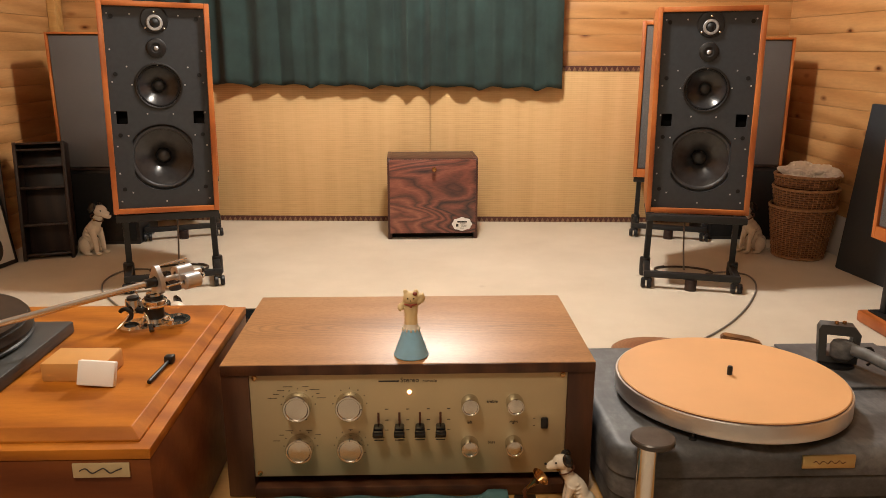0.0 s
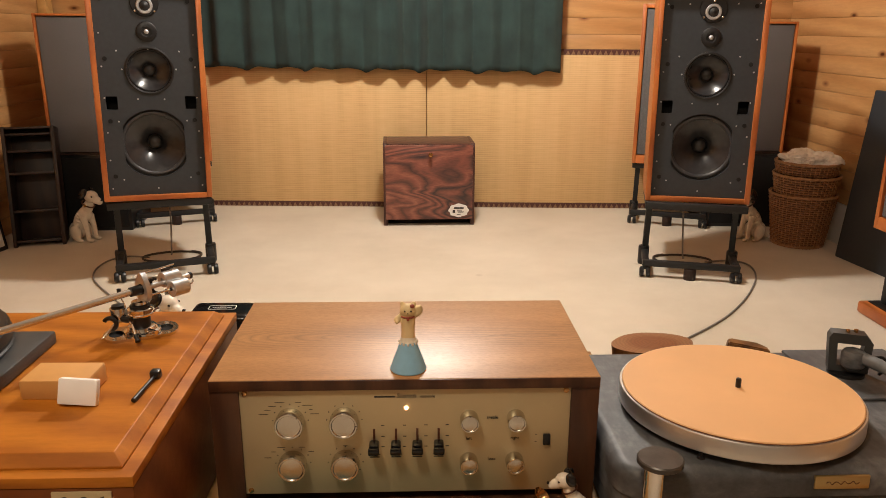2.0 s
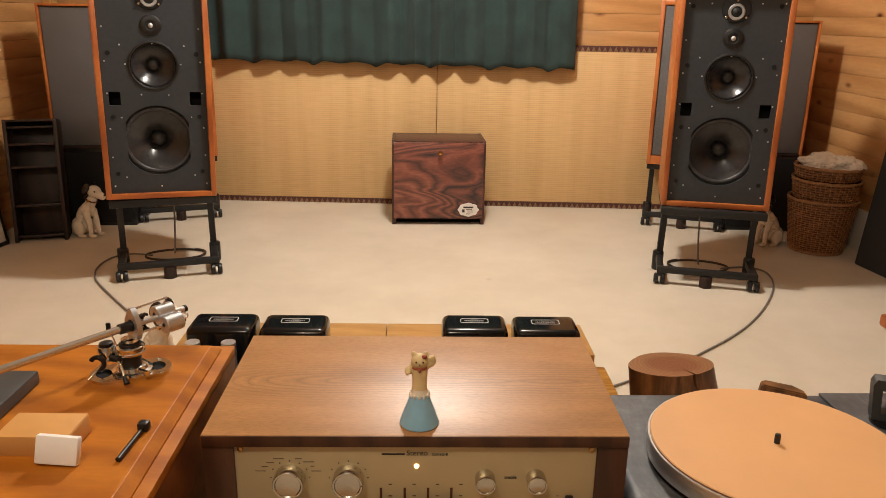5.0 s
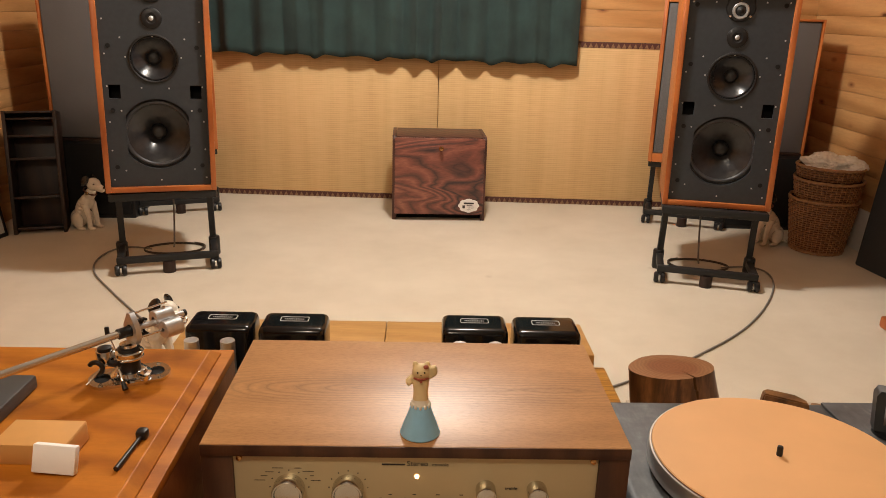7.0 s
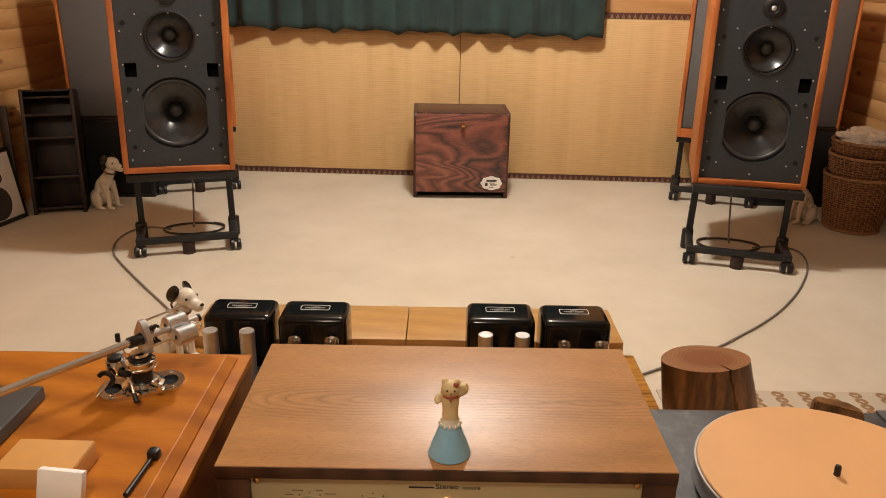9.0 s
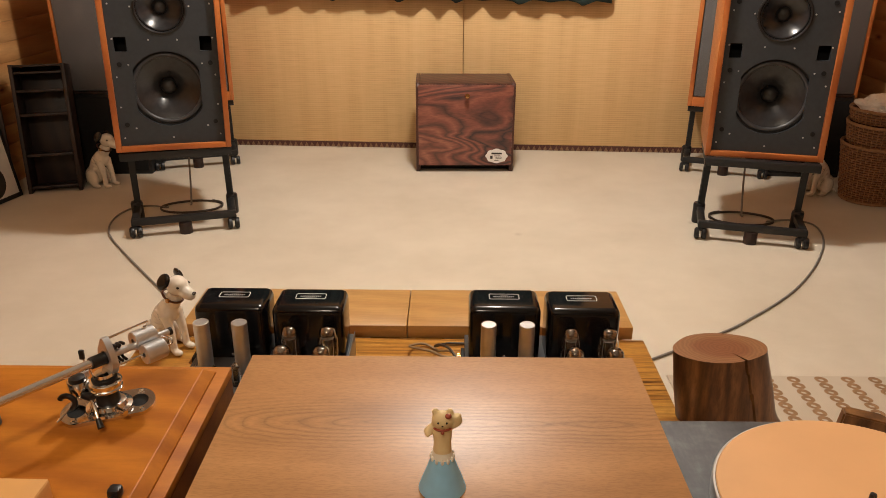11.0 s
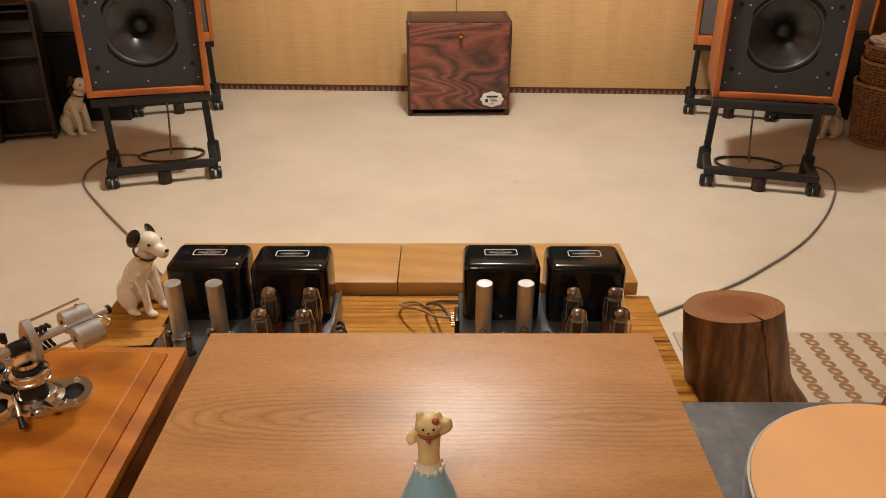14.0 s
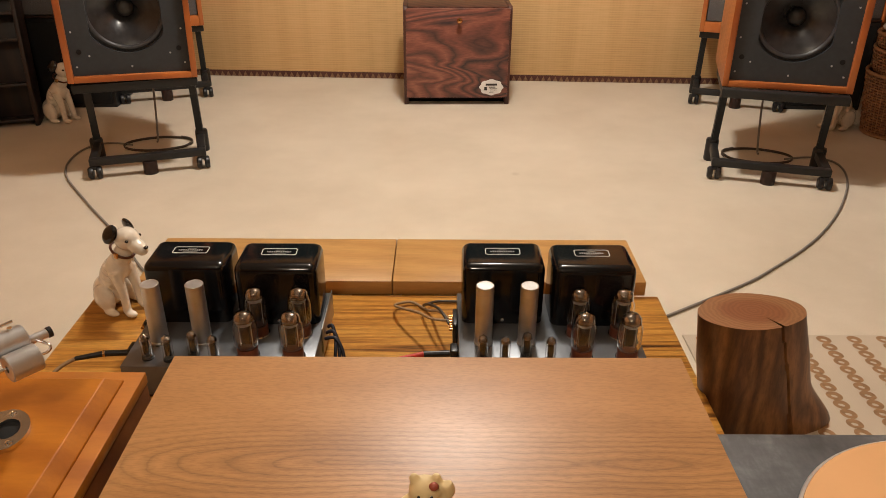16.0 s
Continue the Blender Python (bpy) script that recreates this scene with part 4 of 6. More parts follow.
cable("speaker_cable", "grey speaker cable running across the carpet", [(1.33, 2.40, Z), (1.44, 2.42, Z), (1.51, 2.36, Z), (1.474, 2.196, Z), (1.349, 1.974, Z), (1.205, 1.781, Z), (1.079, 1.649, Z), (0.953, 1.539, Z), (0.862, 1.465, Z), (0.726, 1.376, Z), (0.602, 1.298, Z), (0.552, 1.268, Z)], 0.0037, M["cable"])
for cx, cy, s in ((-1.10, 2.50, 1), (1.235, 2.40, -1)):
    pts = []
    for k in range(40):
        a = 2 * math.pi * k / 18
        rr = 0.105 + 0.010 * math.sin(k * 0.7)
        pts.append((cx + s * rr * 1.2 * math.cos(a), cy + 0.03 + rr * 0.75 * math.sin(a), Z + 0.004 * (k // 18)))
    cable("coiled_cable", "dark cable coiled on the carpet under the stand", pts, 0.0030, M["cable_dark"])
    cable("hanging_cable", "thin grey cable dropping from the loudspeaker", [(cx - s * 0.03, cy + 0.15, 0.345), (cx - s * 0.02, cy + 0.12, 0.18), (cx - s * 0.01, cy + 0.06, 0.03), (cx, cy + 0.02, 0.018)], 0.004, M["cable"])


# ---- equipment rack, preamplifier ----
rack = thing("equipment_rack", "low pale wooden rack carrying the turntables and preamplifier", "rack", pose(0, 0, 0))
box_part("top_board", rack, M["oak"], (-0.86, 1.0, -0.16, 0.315, 0.395, 0.428), 0.003)
for x in (-0.84, -0.25, 0.24, 0.96):
    for y in (-0.13, 0.26):
        box_part("post", rack, M["oak"], (x - 0.022, x + 0.022, y, y + 0.044, 0, 0.395), 0.003)
box_part("shelf_board", rack, M["oak"], (-0.86, 1.0, -0.14, 0.30, 0.16, 0.185), 0.003)

PX0, PX1, PD, PZ0, PZ1 = -0.2275, 0.2385, 0.2655, 0.4285, 0.613


def preamp():
    p = thing("preamplifier", "vintage valve preamplifier in a walnut case with champagne front panel", "amplifier", pose(0, 0, 0))
    box_part("top_board", p, M["walnut"], (PX0, PX1, 0, PD, PZ1 - 0.014, PZ1), 0.0012, "figured walnut veneer top")
    box_part("front_edge", p, M["walnut_shaded"], (PX0 + 0.0004, PX1 - 0.0004, -0.0012, 0.0002, PZ1 - 0.0138, PZ1 - 0.0008), 0.0004)
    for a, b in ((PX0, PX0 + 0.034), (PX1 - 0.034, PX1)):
        box_part("side_board", p, M["walnut_shaded"], (a, b, 0.001, PD - 0.001, PZ0 + 0.002, PZ1 - 0.0142), 0.001)
    box_part("bottom_board", p, M["walnut_shaded"], (PX0 + 0.0345, PX1 - 0.0345, -0.004, PD - 0.002, PZ0 + 0.002, PZ0 + 0.016), 0.001)
    box_part("back_panel", p, M["black"], (PX0 + 0.0345, PX1 - 0.0345, PD - 0.012, PD - 0.004, PZ0 + 0.021, PZ1 - 0.015), 0.001)
    panel = box_part("front_panel", p, M["champagne"], (-0.1935, 0.2045, 0.004, 0.012, 0.4565, 0.5990), 0.0008, "brushed champagne aluminium panel")
    y = 0.0039

    def knob(x, z, r, d, mark):
        k = lathe_part("knob", panel, M["knob"], [(r * 0.98, 0), (r, 0.002), (r, d - 0.0015), (r * 0.94, d), (r * 0.84, d), (r * 0.78, d - 0.0014), (0.0005, d - 0.0006)], (x, y, z), pose(0, 0, 0, 90), 40, "turned aluminium knob")
        a = radians(mark)
        m = pose(x, y - d - 0.0002, z) @ pose(0, 0, 0, 0, -mark)
        ln = box_part("pointer", k, M["faint_ink"], (-0.0004, 0.0004, -0.0003, 0.0002, r * 0.84, r * 0.97), 0)
        ln.matrix_local = m
        for j in range(-3, 4):
            b = radians(j * 30)
            if r > 0.014:
                lathe_part("dial_dot", panel, M["ink"], [(0.0008, 0), (0.0008, 0.0004), (0.0001, 0.0005)], (x + (r + 0.004) * math.sin(b), y, z + (r + 0.004) * math.cos(b)), pose(0, 0, 0, 90), 8)

    for x, z, mk in ((-0.134, 0.558, -40), (-0.0695, 0.558, -90), (-0.1335, 0.500, 10), (-0.0695, 0.500, 0)):
        knob(x, z, 0.0172, 0.017, mk)
    for x in (0.0815, 0.138):
        for z in (0.558, 0.500):
            knob(x, z, 0.0112, 0.017, 0)
    for x in (-0.034, -0.0075, 0.0185, 0.0445):
        box_part("lever_slot", panel, M["ceramic_brown"], (x - 0.0014, x + 0.0014, y - 0.0003, y, 0.520, 0.545), 0)
        lv = box_part("lever", panel, M["lacquer"], (x - 0.0062, x + 0.0062, y - 0.016, y - 0.0005, 0.520, 0.531), 0.003, "black lever switch")
        box_part("lever_tip", lv, M["lacquer"], (x - 0.0068, x + 0.0068, y - 0.0215, y - 0.0163, 0.520, 0.529), 0.002)
        for z in (0.549, 0.534, 0.520):
            box_part("printed_bar", panel, M["ink"], (x + 0.0085, x + 0.0125, y - 0.0003, y, z, z + 0.0010), 0)
        box_part("printed_bar", panel, M["ink"], (x - 0.007, x + 0.007, y - 0.0003, y, 0.509, 0.5105), 0)
        box_part("printed_bar", panel, M["ink"], (x - 0.006, x + 0.006, y - 0.0003, y, 0.5055, 0.507), 0)
    sw = box_part("power_switch", panel, M["black"], (0.1725, 0.1815, y - 0.004, y, 0.521, 0.536), 0.0015, "black rocker switch")
    lathe_part("pilot_lamp", panel, glow("pilot_glow", (1.0, 0.52, 0.25), 5.0), [(0.0027, 0), (0.0023, 0.0018), (0.0005, 0.0028)], (0.0055, y, 0.573), pose(0, 0, 0, 90), 20, "glowing amber pilot lamp")
    for x, z in ((-0.187, 0.594), (0.1985, 0.594), (-0.187, 0.462), (0.1985, 0.462)):
        lathe_part("screw", panel, M["brass"], [(0.0035, 0), (0.003, 0.0015), (0.0005, 0.002)], (x, y, z), pose(0, 0, 0, 90), 14)
    # maker's name as a plain bar, then the readable words
    box_part("printed_bar", panel, M["ink"], (-0.033, -0.0075, y - 0.0003, y, 0.5868, 0.5888), 0)
    for text, x, z, s in (("Stereo", 0.006, 0.589, 0.0088), ("console", 0.031, 0.588, 0.0058), ("treble", 0.110, 0.5585, 0.0058), ("left", 0.0815, 0.530, 0.0058), ("right", 0.138, 0.530, 0.0058), ("bass", 0.110, 0.5015, 0.0058)):
        words("lettering", text, s, M["ink"], panel, pose(x, y - 0.0003, z) @ FACE)
    for x, z in ((-0.134, 0.536), (-0.0695, 0.536), (-0.1335, 0.478), (-0.0695, 0.478)):
        box_part("printed_bar", panel, M["ink"], (x - 0.010, x + 0.010, y - 0.0003, y, z, z + 0.0015), 0)
    for x, z, w in ((-0.166, 0.566, 0.017), (-0.161, 0.5715, 0.011), (-0.155, 0.5765, 0.013), (-0.146, 0.5815, 0.017), (-0.124, 0.5815, 0.011), (-0.113, 0.5775, 0.018), (-0.109, 0.572, 0.006), (-0.105, 0.566, 0.016),
                    (-0.164, 0.507, 0.012), (-0.157, 0.515, 0.008), (-0.147, 0.521, 0.014), (-0.122, 0.521, 0.011), (-0.111, 0.515, 0.010), (-0.0695, 0.522, 0.008), (-0.086, 0.487, 0.004), (-0.053, 0.489, 0.005), (0.164, 0.534, 0.004), (0.164, 0.524, 0.004)):
        box_part("printed_bar", panel, M["faint_ink"], (x - w * 0.34, x + w * 0.34, y - 0.0003, y, z, z + 0.0008), 0)


M["faint_ink"] = plain("faint_ink", (0.10, 0.075, 0.045), 0.6, 0, 0.1, 30, 0)
M["knob"] = plain("knob_aluminium", (0.62, 0.60, 0.56), 0.2, 1.0, 0.05, 60, 0.04)
preamp()


# ---- figurines ----
def remeshed(bm, voxel):
    """Melts overlapping solids into one smooth skin."""
    me = bpy.data.meshes.new("melt")
    bm.to_mesh(me)
    bm.free()
    tmp = bpy.data.objects.new("melt", me)
    scene.collection.objects.link(tmp)
    mod = tmp.modifiers.new("melt", "REMESH")
    mod.mode, mod.voxel_size, mod.use_smooth_shade = "VOXEL", voxel, True
    sm = tmp.modifiers.new("soft", "SMOOTH")
    sm.factor, sm.iterations = 0.6, 10
    dg = bpy.context.evaluated_depsgraph_get()
    res = bpy.data.meshes.new_from_object(tmp.evaluated_get(dg))
    bpy.data.objects.remove(tmp)
    out = bmesh.new()
    out.from_mesh(res)
    for f in out.faces:
        f.smooth, f.material_index = True, 0
    return out


def dog(name, label, m, group=""):
    """A sitting terrier figurine 1 unit tall, looking along +x, as one glazed mesh."""
    bm = bmesh.new()
    R = lambda ry: pose(0, 0, 0, 0, ry)
    ball(bm, (-0.13, 0, 0.18), (0.155, 0.155, 0.170))              # rump
    ball(bm, (-0.045, 0, 0.36), (0.120, 0.125, 0.25), R(24))          # trunk
    ball(bm, (0.075, 0, 0.49), (0.125, 0.128, 0.155), R(18))         # chest
    ball(bm, (0.160, 0, 0.63), (0.095, 0.092, 0.165), R(28))         # neck
    ball(bm, (0.262, 0, 0.83), (0.128, 0.114, 0.114))                  # head
    ball(bm, (0.368, 0, 0.775), (0.112, 0.078, 0.072), R(20))          # muzzle
    ball(bm, (0.432, 0, 0.742), (0.056, 0.060, 0.052))
    for s in (-1, 1):
        tube(bm, [(0.10, s * 0.085, 0.47), (0.160, s * 0.09, 0.25), (0.175, s * 0.095, 0.04)], [0.078, 0.066, 0.058, 0.052, 0.046, 0.043, 0.042, 0.042, 0.043], 14)
        ball(bm, (0.225, s * 0.098, 0.034), (0.072, 0.048, 0.036))
        ball(bm, (-0.06, s * 0.135, 0.16), (0.13, 0.070, 0.145), R(-20))
        ball(bm, (0.035, s * 0.165, 0.034), (0.10, 0.044, 0.035))
    for k in range(4):
        ball(bm, (0.030 - 0.02 * k, -0.10, 0.50 - 0.060 * k), (0.060, 0.036, 0.014), pose(0, 0, 0, 0, 30, 0))
        ball(bm, (0.030 - 0.02 * k, 0.10, 0.50 - 0.060 * k), (0.060, 0.036, 0.014), pose(0, 0, 0, 0, 30, 0))
    tube(bm, [(-0.27, 0, 0.08), (-0.34, 0.05, 0.04), (-0.30, 0.13, 0.035)], [0.035, 0.032, 0.03, 0.028, 0.026, 0.024, 0.022, 0.02, 0.018], 10)
    out = remeshed(bm, 0.010)
    for v in out.verts:
        v.co.z = max(v.co.z, 0.0)
    for s in (-1, 1):
        t = pose(0, 0, 0, s * 24, 24, 0)
        ball(out, (0.180, s * 0.112, 0.900), (0.072, 0.032, 0.098), t, 20, 1)
        ball(out, (0.345, s * 0.083, 0.848), (0.017, 0.014, 0.014), None, 12, 1)
    ball(out, (0.488, 0, 0.782), (0.020, 0.026, 0.018), None, 12, 1)
    n = 28
    tube(out, [(0.172 + 0.104 * math.cos(2 * math.pi * k / n), 0.100 * math.sin(2 * math.pi * k / n), 0.690 - 0.055 * math.cos(2 * math.pi * k / n)) for k in range(n + 1)], 0.0125, 8, 2, 1)
    box(out, 0.180, 0.214, -0.122, -0.098, 0.655, 0.702, mat=3)
    ob = finish(name, out, [M["ceramic"], M["ceramic_black"], M["ceramic_brown"], M["brass"]])
    ob.matrix_world = m
    return tagged(ob, label, "figurine", group)


d1 = dog("dog_figurine", "glazed white ceramic sitting dog with black ears and brown collar", pose(-0.718, 1.180, 0.092, 0, 0, -25) @ Matrix.Scale(0.230, 4), "dog figurines")
for m, lab in ((pose(-1.625, 2.845, 0, 0, 0, -20) @ Matrix.Scale(0.27 / 0.23, 4), "white ceramic sitting dog on the carpet by the shelf"),
               (pose(1.715, 2.80, 0, 0, 0, 200) @ Matrix.Scale(0.27 / 0.23, 4), "white ceramic sitting dog on the carpet by the baskets"),
               (pose(0.214, -0.040, 0.4285, 0, 0, 176) @ Matrix.Scale(0.083 / 0.23, 4), "small white ceramic sitting dog facing a brass horn")):
    c = copy_thing(d1, m)
    tagged(c, lab)

# toy gramophone with a brass horn
g = thing("toy_gramophone", "miniature gramophone with a flared brass horn", "figurine", pose(0.150, -0.042, 0.4285) @ Matrix.Scale(0.62, 4))
box_part("case", g, M["dark_wood"], (-0.022, 0.022, -0.02, 0.02, 0, 0.03), 0.003)
tube_part("arm", g, M["ceramic_brown"], [(0, 0.0, 0.03), (-0.004, 0, 0.048), (0.002, 0, 0.056)], 0.004)
bm = bmesh.new()
lathe(bm, [(0.004, 0), (0.005, 0.012), (0.008, 0.025), (0.013, 0.034), (0.020, 0.040), (0.019, 0.0405), (0.012, 0.035), (0.006, 0.022)], 12, (0.002, 0, 0.056), pose(0, 0, 0, 12, 38, 0), 0, False)
part("horn", bm, M["brass"], g)


def cat():
    bm = bmesh.new()
    ball(bm, (0, 0, 0.066), (0.0095, 0.008, 0.021))
    ball(bm, (0, 0, 0.055), (0.0088, 0.008, 0.014))
    ball(bm, (0, 0, 0.047), (0.0092, 0.0088, 0.012))
    ball(bm, (0, -0.001, 0.081), (0.0108, 0.0092, 0.0092))
    tube(bm, [(0.008, 0, 0.074), (0.015, -0.002, 0.080), (0.013, -0.003, 0.088)], 0.0042, 10)
    tube(bm, [(-0.008, 0, 0.074), (-0.0145, -0.003, 0.070), (-0.012, -0.006, 0.066)], 0.0036, 10)
    for s in (-1, 1):
        ball(bm, (s * 0.007, 0, 0.0895), (0.0035, 0.003, 0.004))
    out = remeshed(bm, 0.0011)
    lathe(out, [(0.0225, 0.0), (0.0235, 0.0015), (0.0225, 0.004)], 36, mat=1)
    lathe(out, [(0.0225, 0.004), (0.020, 0.012), (0.0155, 0.024), (0.0115, 0.036), (0.0105, 0.039)], 36, mat=1, cap=False)
    lathe(out, [(0.0105, 0.039), (0.0090, 0.044), (0.0085, 0.046)], 36, mat=2, cap=False)
    for k in range(12):
        a = 2 * math.pi * k / 12
        ball(out, (0.0109 * math.cos(a), 0.0109 * math.sin(a), 0.0383), (0.0018, 0.0018, 0.003), None, 8, 2)
    n = 20
    tube(out, [(0.0088 * math.cos(2 * math.pi * k / n), -0.0005 + 0.0078 * math.sin(2 * math.pi * k / n), 0.0735) for k in range(n + 1)], 0.0012, 6, 4, 1)
    ball(out, (0, -0.0092, 0.0715), (0.0018, 0.0015, 0.0018), None, 8, 4)
    for s in (-1, 1):
        ball(out, (s * 0.0040, -0.0098, 0.083), (0.0010, 0.0006, 0.0012), None, 8, 3)
    ball(out, (0, -0.0104, 0.080), (0.0009, 0.0006, 0.0007), None, 8, 3)
    ball(out, (0.0055, -0.0062, 0.0885), (0.0032, 0.003, 0.0025), None, 10, 4)
    ob = finish("cat_figurine", out, [M["cat_cream"], M["cat_blue"], M["cat_white"], M["ceramic_black"], M["cat_red"]])
    ob.matrix_world = pose(0.008, 0.028, PZ1) @ Matrix.Scale(0.94, 4)
    tagged(ob, "cream cat figurine with a raised paw on a blue cone", "figurine")


M["cat_cream"] = plain("cream_paint", (0.72, 0.56, 0.30), 0.55, 0, 0.06, 90, 0.05)
M["cat_blue"] = plain("blue_paint", (0.26, 0.50, 0.70), 0.6, 0, 0.05, 90, 0.05)
M["cat_white"] = plain("white_paint", (0.75, 0.70, 0.60), 0.6, 0, 0.05, 90, 0.05)
M["cat_red"] = plain("brick_red_paint", (0.30, 0.06, 0.03), 0.55, 0, 0.1, 90, 0.05)
cat()


# ---- left turntable ----
def left_turntable():
    t = thing("turntable", "cherry plinth turntable with a long chrome tonearm", "turntable", pose(0, 0, 0))
    x0, x1, y0, y1 = -0.80, -0.2535, -0.176, 0.2575
    box_part("plinth", t, M["cherry_shaded"], (x0, x1, y0, y1, 0.4285, 0.588), 0.0015, "reddish wood plinth sides darkened as if in shade")
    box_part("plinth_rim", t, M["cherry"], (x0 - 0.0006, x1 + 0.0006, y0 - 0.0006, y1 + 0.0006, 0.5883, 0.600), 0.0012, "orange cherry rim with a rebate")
    bm = bmesh.new()
    a, c = (x0 + 0.014, x1 - 0.014, y0 + 0.014, y1 - 0.014), (x0 + 0.025, x1 - 0.025, y0 + 0.025, y1 - 0.025)
    rows = [[bm.verts.new((q[i], q[j], z)) for i, j in ((0, 2), (1, 2), (1, 3), (0, 3))] for q, z in ((a, 0.6001), (a, 0.6022), (c, 0.612))]
    for lo, hi in zip(rows, rows[1:]):
        for i in range(4):
            bm.faces.new((lo[i], lo[(i + 1) % 4], hi[(i + 1) % 4], hi[i]))
    bm.faces.new(rows[-1])
    bmesh.ops.bevel(bm, geom=[e for e in bm.edges if not e.is_boundary], offset=0.0006, segments=1, affect="EDGES")
    board = part("top_board", bm, M["cherry"], t, "polished cherry top board with chamfered edge")
    for f in board.data.polygons:
        f.use_smooth = False
    plate = box_part("maker_plate", t, M["champagne"], (-0.331, -0.274, y0 - 0.0025, y0 - 0.0002, 0.5695, 0.5855), 0.0008, "small brushed metal plate with a dark line")
    bm = bmesh.new()
    tube(bm, [(-0.324 + 0.0061 * k, y0 - 0.0028, 0.5775 + 0.003 * math.sin(k * 2.1) * (1.5 if k == 0 else 1)) for k in range(8)], 0.0007, 6)
    part("script_line", bm, M["ink"], plate)
    deck = box_part("deck_plate", t, M["slate_dark"], (-0.80, -0.455, -0.15, 0.122, 0.6122, 0.629), 0.003, "dark grey motor deck")
    pl = lathe_part("platter", t, M["black"], [(0.150, 0), (0.152, 0.004), (0.150, 0.006), (0.150, 0.010), (0.152, 0.012), (0.150, 0.016), (0.149, 0.022), (0.0005, 0.022)], (-0.628, 0.025, 0.631), None, 72, "ribbed black platter edge")
    lathe_part("mat", pl, M["rubber"], [(0.146, 0), (0.1455, 0.004), (0.0005, 0.004)], (-0.628, 0.025, 0.6533), None, 64, "black rubber mat")
    # tonearm: slotted base, sliding pillar, knife-edge yoke, split counterweights
    P = Vector((-0.3525, 0.1470, 0.612))
    UP = Vector((0, 0, 1))
    turn = pose(-0.3555, 0.1500, P.z + 0.0022, 0, 0, 22)
    edge = []
    for sx, a0 in ((1, -70), (-1, 110)):
        edge += [(sx * 0.0265 + 0.0215 * math.cos(radians(a0 + 14 * k)), 0.0265 * math.sin(radians(a0 + 14 * k))) for k in range(11)]
    slots = [[(sx * 0.0315 + 0.0095 * math.cos(radians(20 * k)), 0.0125 * math.sin(radians(20 * k))) for k in range(18)] for sx in (-1, 1)]
    bp = holed_plate("arm_base", edge, slots, 0.0040, M["chrome"], t, turn, "chrome tonearm base plate with two slots")
    for sx in (-1, 1):
        c = turn @ Vector((sx * 0.0315, 0, -0.0018))
        lathe_part("slot_floor", bp, M["black_hole"], [(0.0145, 0), (0.0005, 0.0002)], c, None, 20)
        for sy in (-1, 1):
            c = turn @ Vector((sx * 0.034, sy * 0.0185, 0.002))
            lathe_part("screw", bp, M["chrome"], [(0.0030, 0), (0.0026, 0.001), (0.0012, 0.0013), (0.0005, 0.0006)], c, None, 14)
    z = P.z + 0.0043
    pil = lathe_part("pillar", t, M["black"], [(0.0122, 0), (0.0122, 0.0320), (0.0100, 0.0330)], (P.x, P.y, z), None, 32, "black tonearm pillar with chrome collars")
    lathe_part("flange", pil, M["chrome"], [(0.0240, 0), (0.0245, 0.0012), (0.0238, 0.0036), (0.0195, 0.0050), (0.0178, 0.0092), (0.0160, 0.0100), (0.0124, 0.0101)], (P.x, P.y, z), None, 40, cap=False)
    tube_part("clamp_screw", pil, M["chrome"], [(P.x + 0.013, P.y - 0.012, z + 0.0062), (P.x + 0.026, P.y - 0.020, z + 0.0062)], 0.0032, smooth=1)
    lathe_part("collar", pil, M["chrome"], [(0.0124, 0), (0.0168, 0.0006), (0.0172, 0.0030), (0.0158, 0.0042), (0.0158, 0.0056), (0.0172, 0.0066), (0.0172, 0.0095), (0.0160, 0.0105), (0.0100, 0.0108)], (P.x, P.y, z + 0.0245), None, 40, cap=False)
    lathe_part("bearing_seat", pil, M["black"], [(0.0130, 0), (0.0130, 0.0030), (0.0090, 0.0040)], (P.x, P.y, z + 0.0354), None, 28)
    lathe_part("bearing_ring", pil, M["chrome"], [(0.0085, 0), (0.0105, 0.0010), (0.0100, 0.0045), (0.0070, 0.0052)], (P.x, P.y, z + 0.0395), None, 28)
    D = Vector((P.x - 0.0285, P.y - 0.0020, z + 0.0160))
    dash = lathe_part("lift_cylinder", pil, M["chrome"], [(0.0090, 0), (0.0108, 0.0008), (0.0108, 0.0185), (0.0102, 0.0195), (0.0085, 0.0196)], D, None, 32, "chrome lift cylinder with a black cap")
    lathe_part("cap", dash, M["black"], [(0.0086, 0), (0.0080, 0.0032), (0.0040, 0.0045), (0.0005, 0.0046)], D + UP * 0.0196, None, 28)
    box_part("bracket", pil, M["alu"], (P.x - 0.0200, P.x - 0.0120, P.y - 0.0060, P.y + 0.0040, z + 0.0260, z + 0.0335), 0.0015)
    tube_part("lift_rod", pil, M["chrome"], [D + Vector((0.006, -0.010, 0.004)), D + Vector((0.000, -0.017, 0.002)), D + Vector((-0.006, -0.022, -0.006)), D + Vector((-0.013, -0.030, -0.0135))], 0.0014)
    tube_part("cue_lever", pil, M["chrome"], [(P.x - 0.014, P.y - 0.011, z + 0.0220), (P.x - 0.004, P.y - 0.024, z + 0.0190), (P.x + 0.003, P.y - 0.034, z + 0.0090)], 0.0018)
    tube_part("lever_grip", pil, M["black"], [(P.x + 0.003, P.y - 0.034, z + 0.0092), (P.x + 0.008, P.y - 0.040, z + 0.0020)], [0.0024, 0.0036], smooth=1)
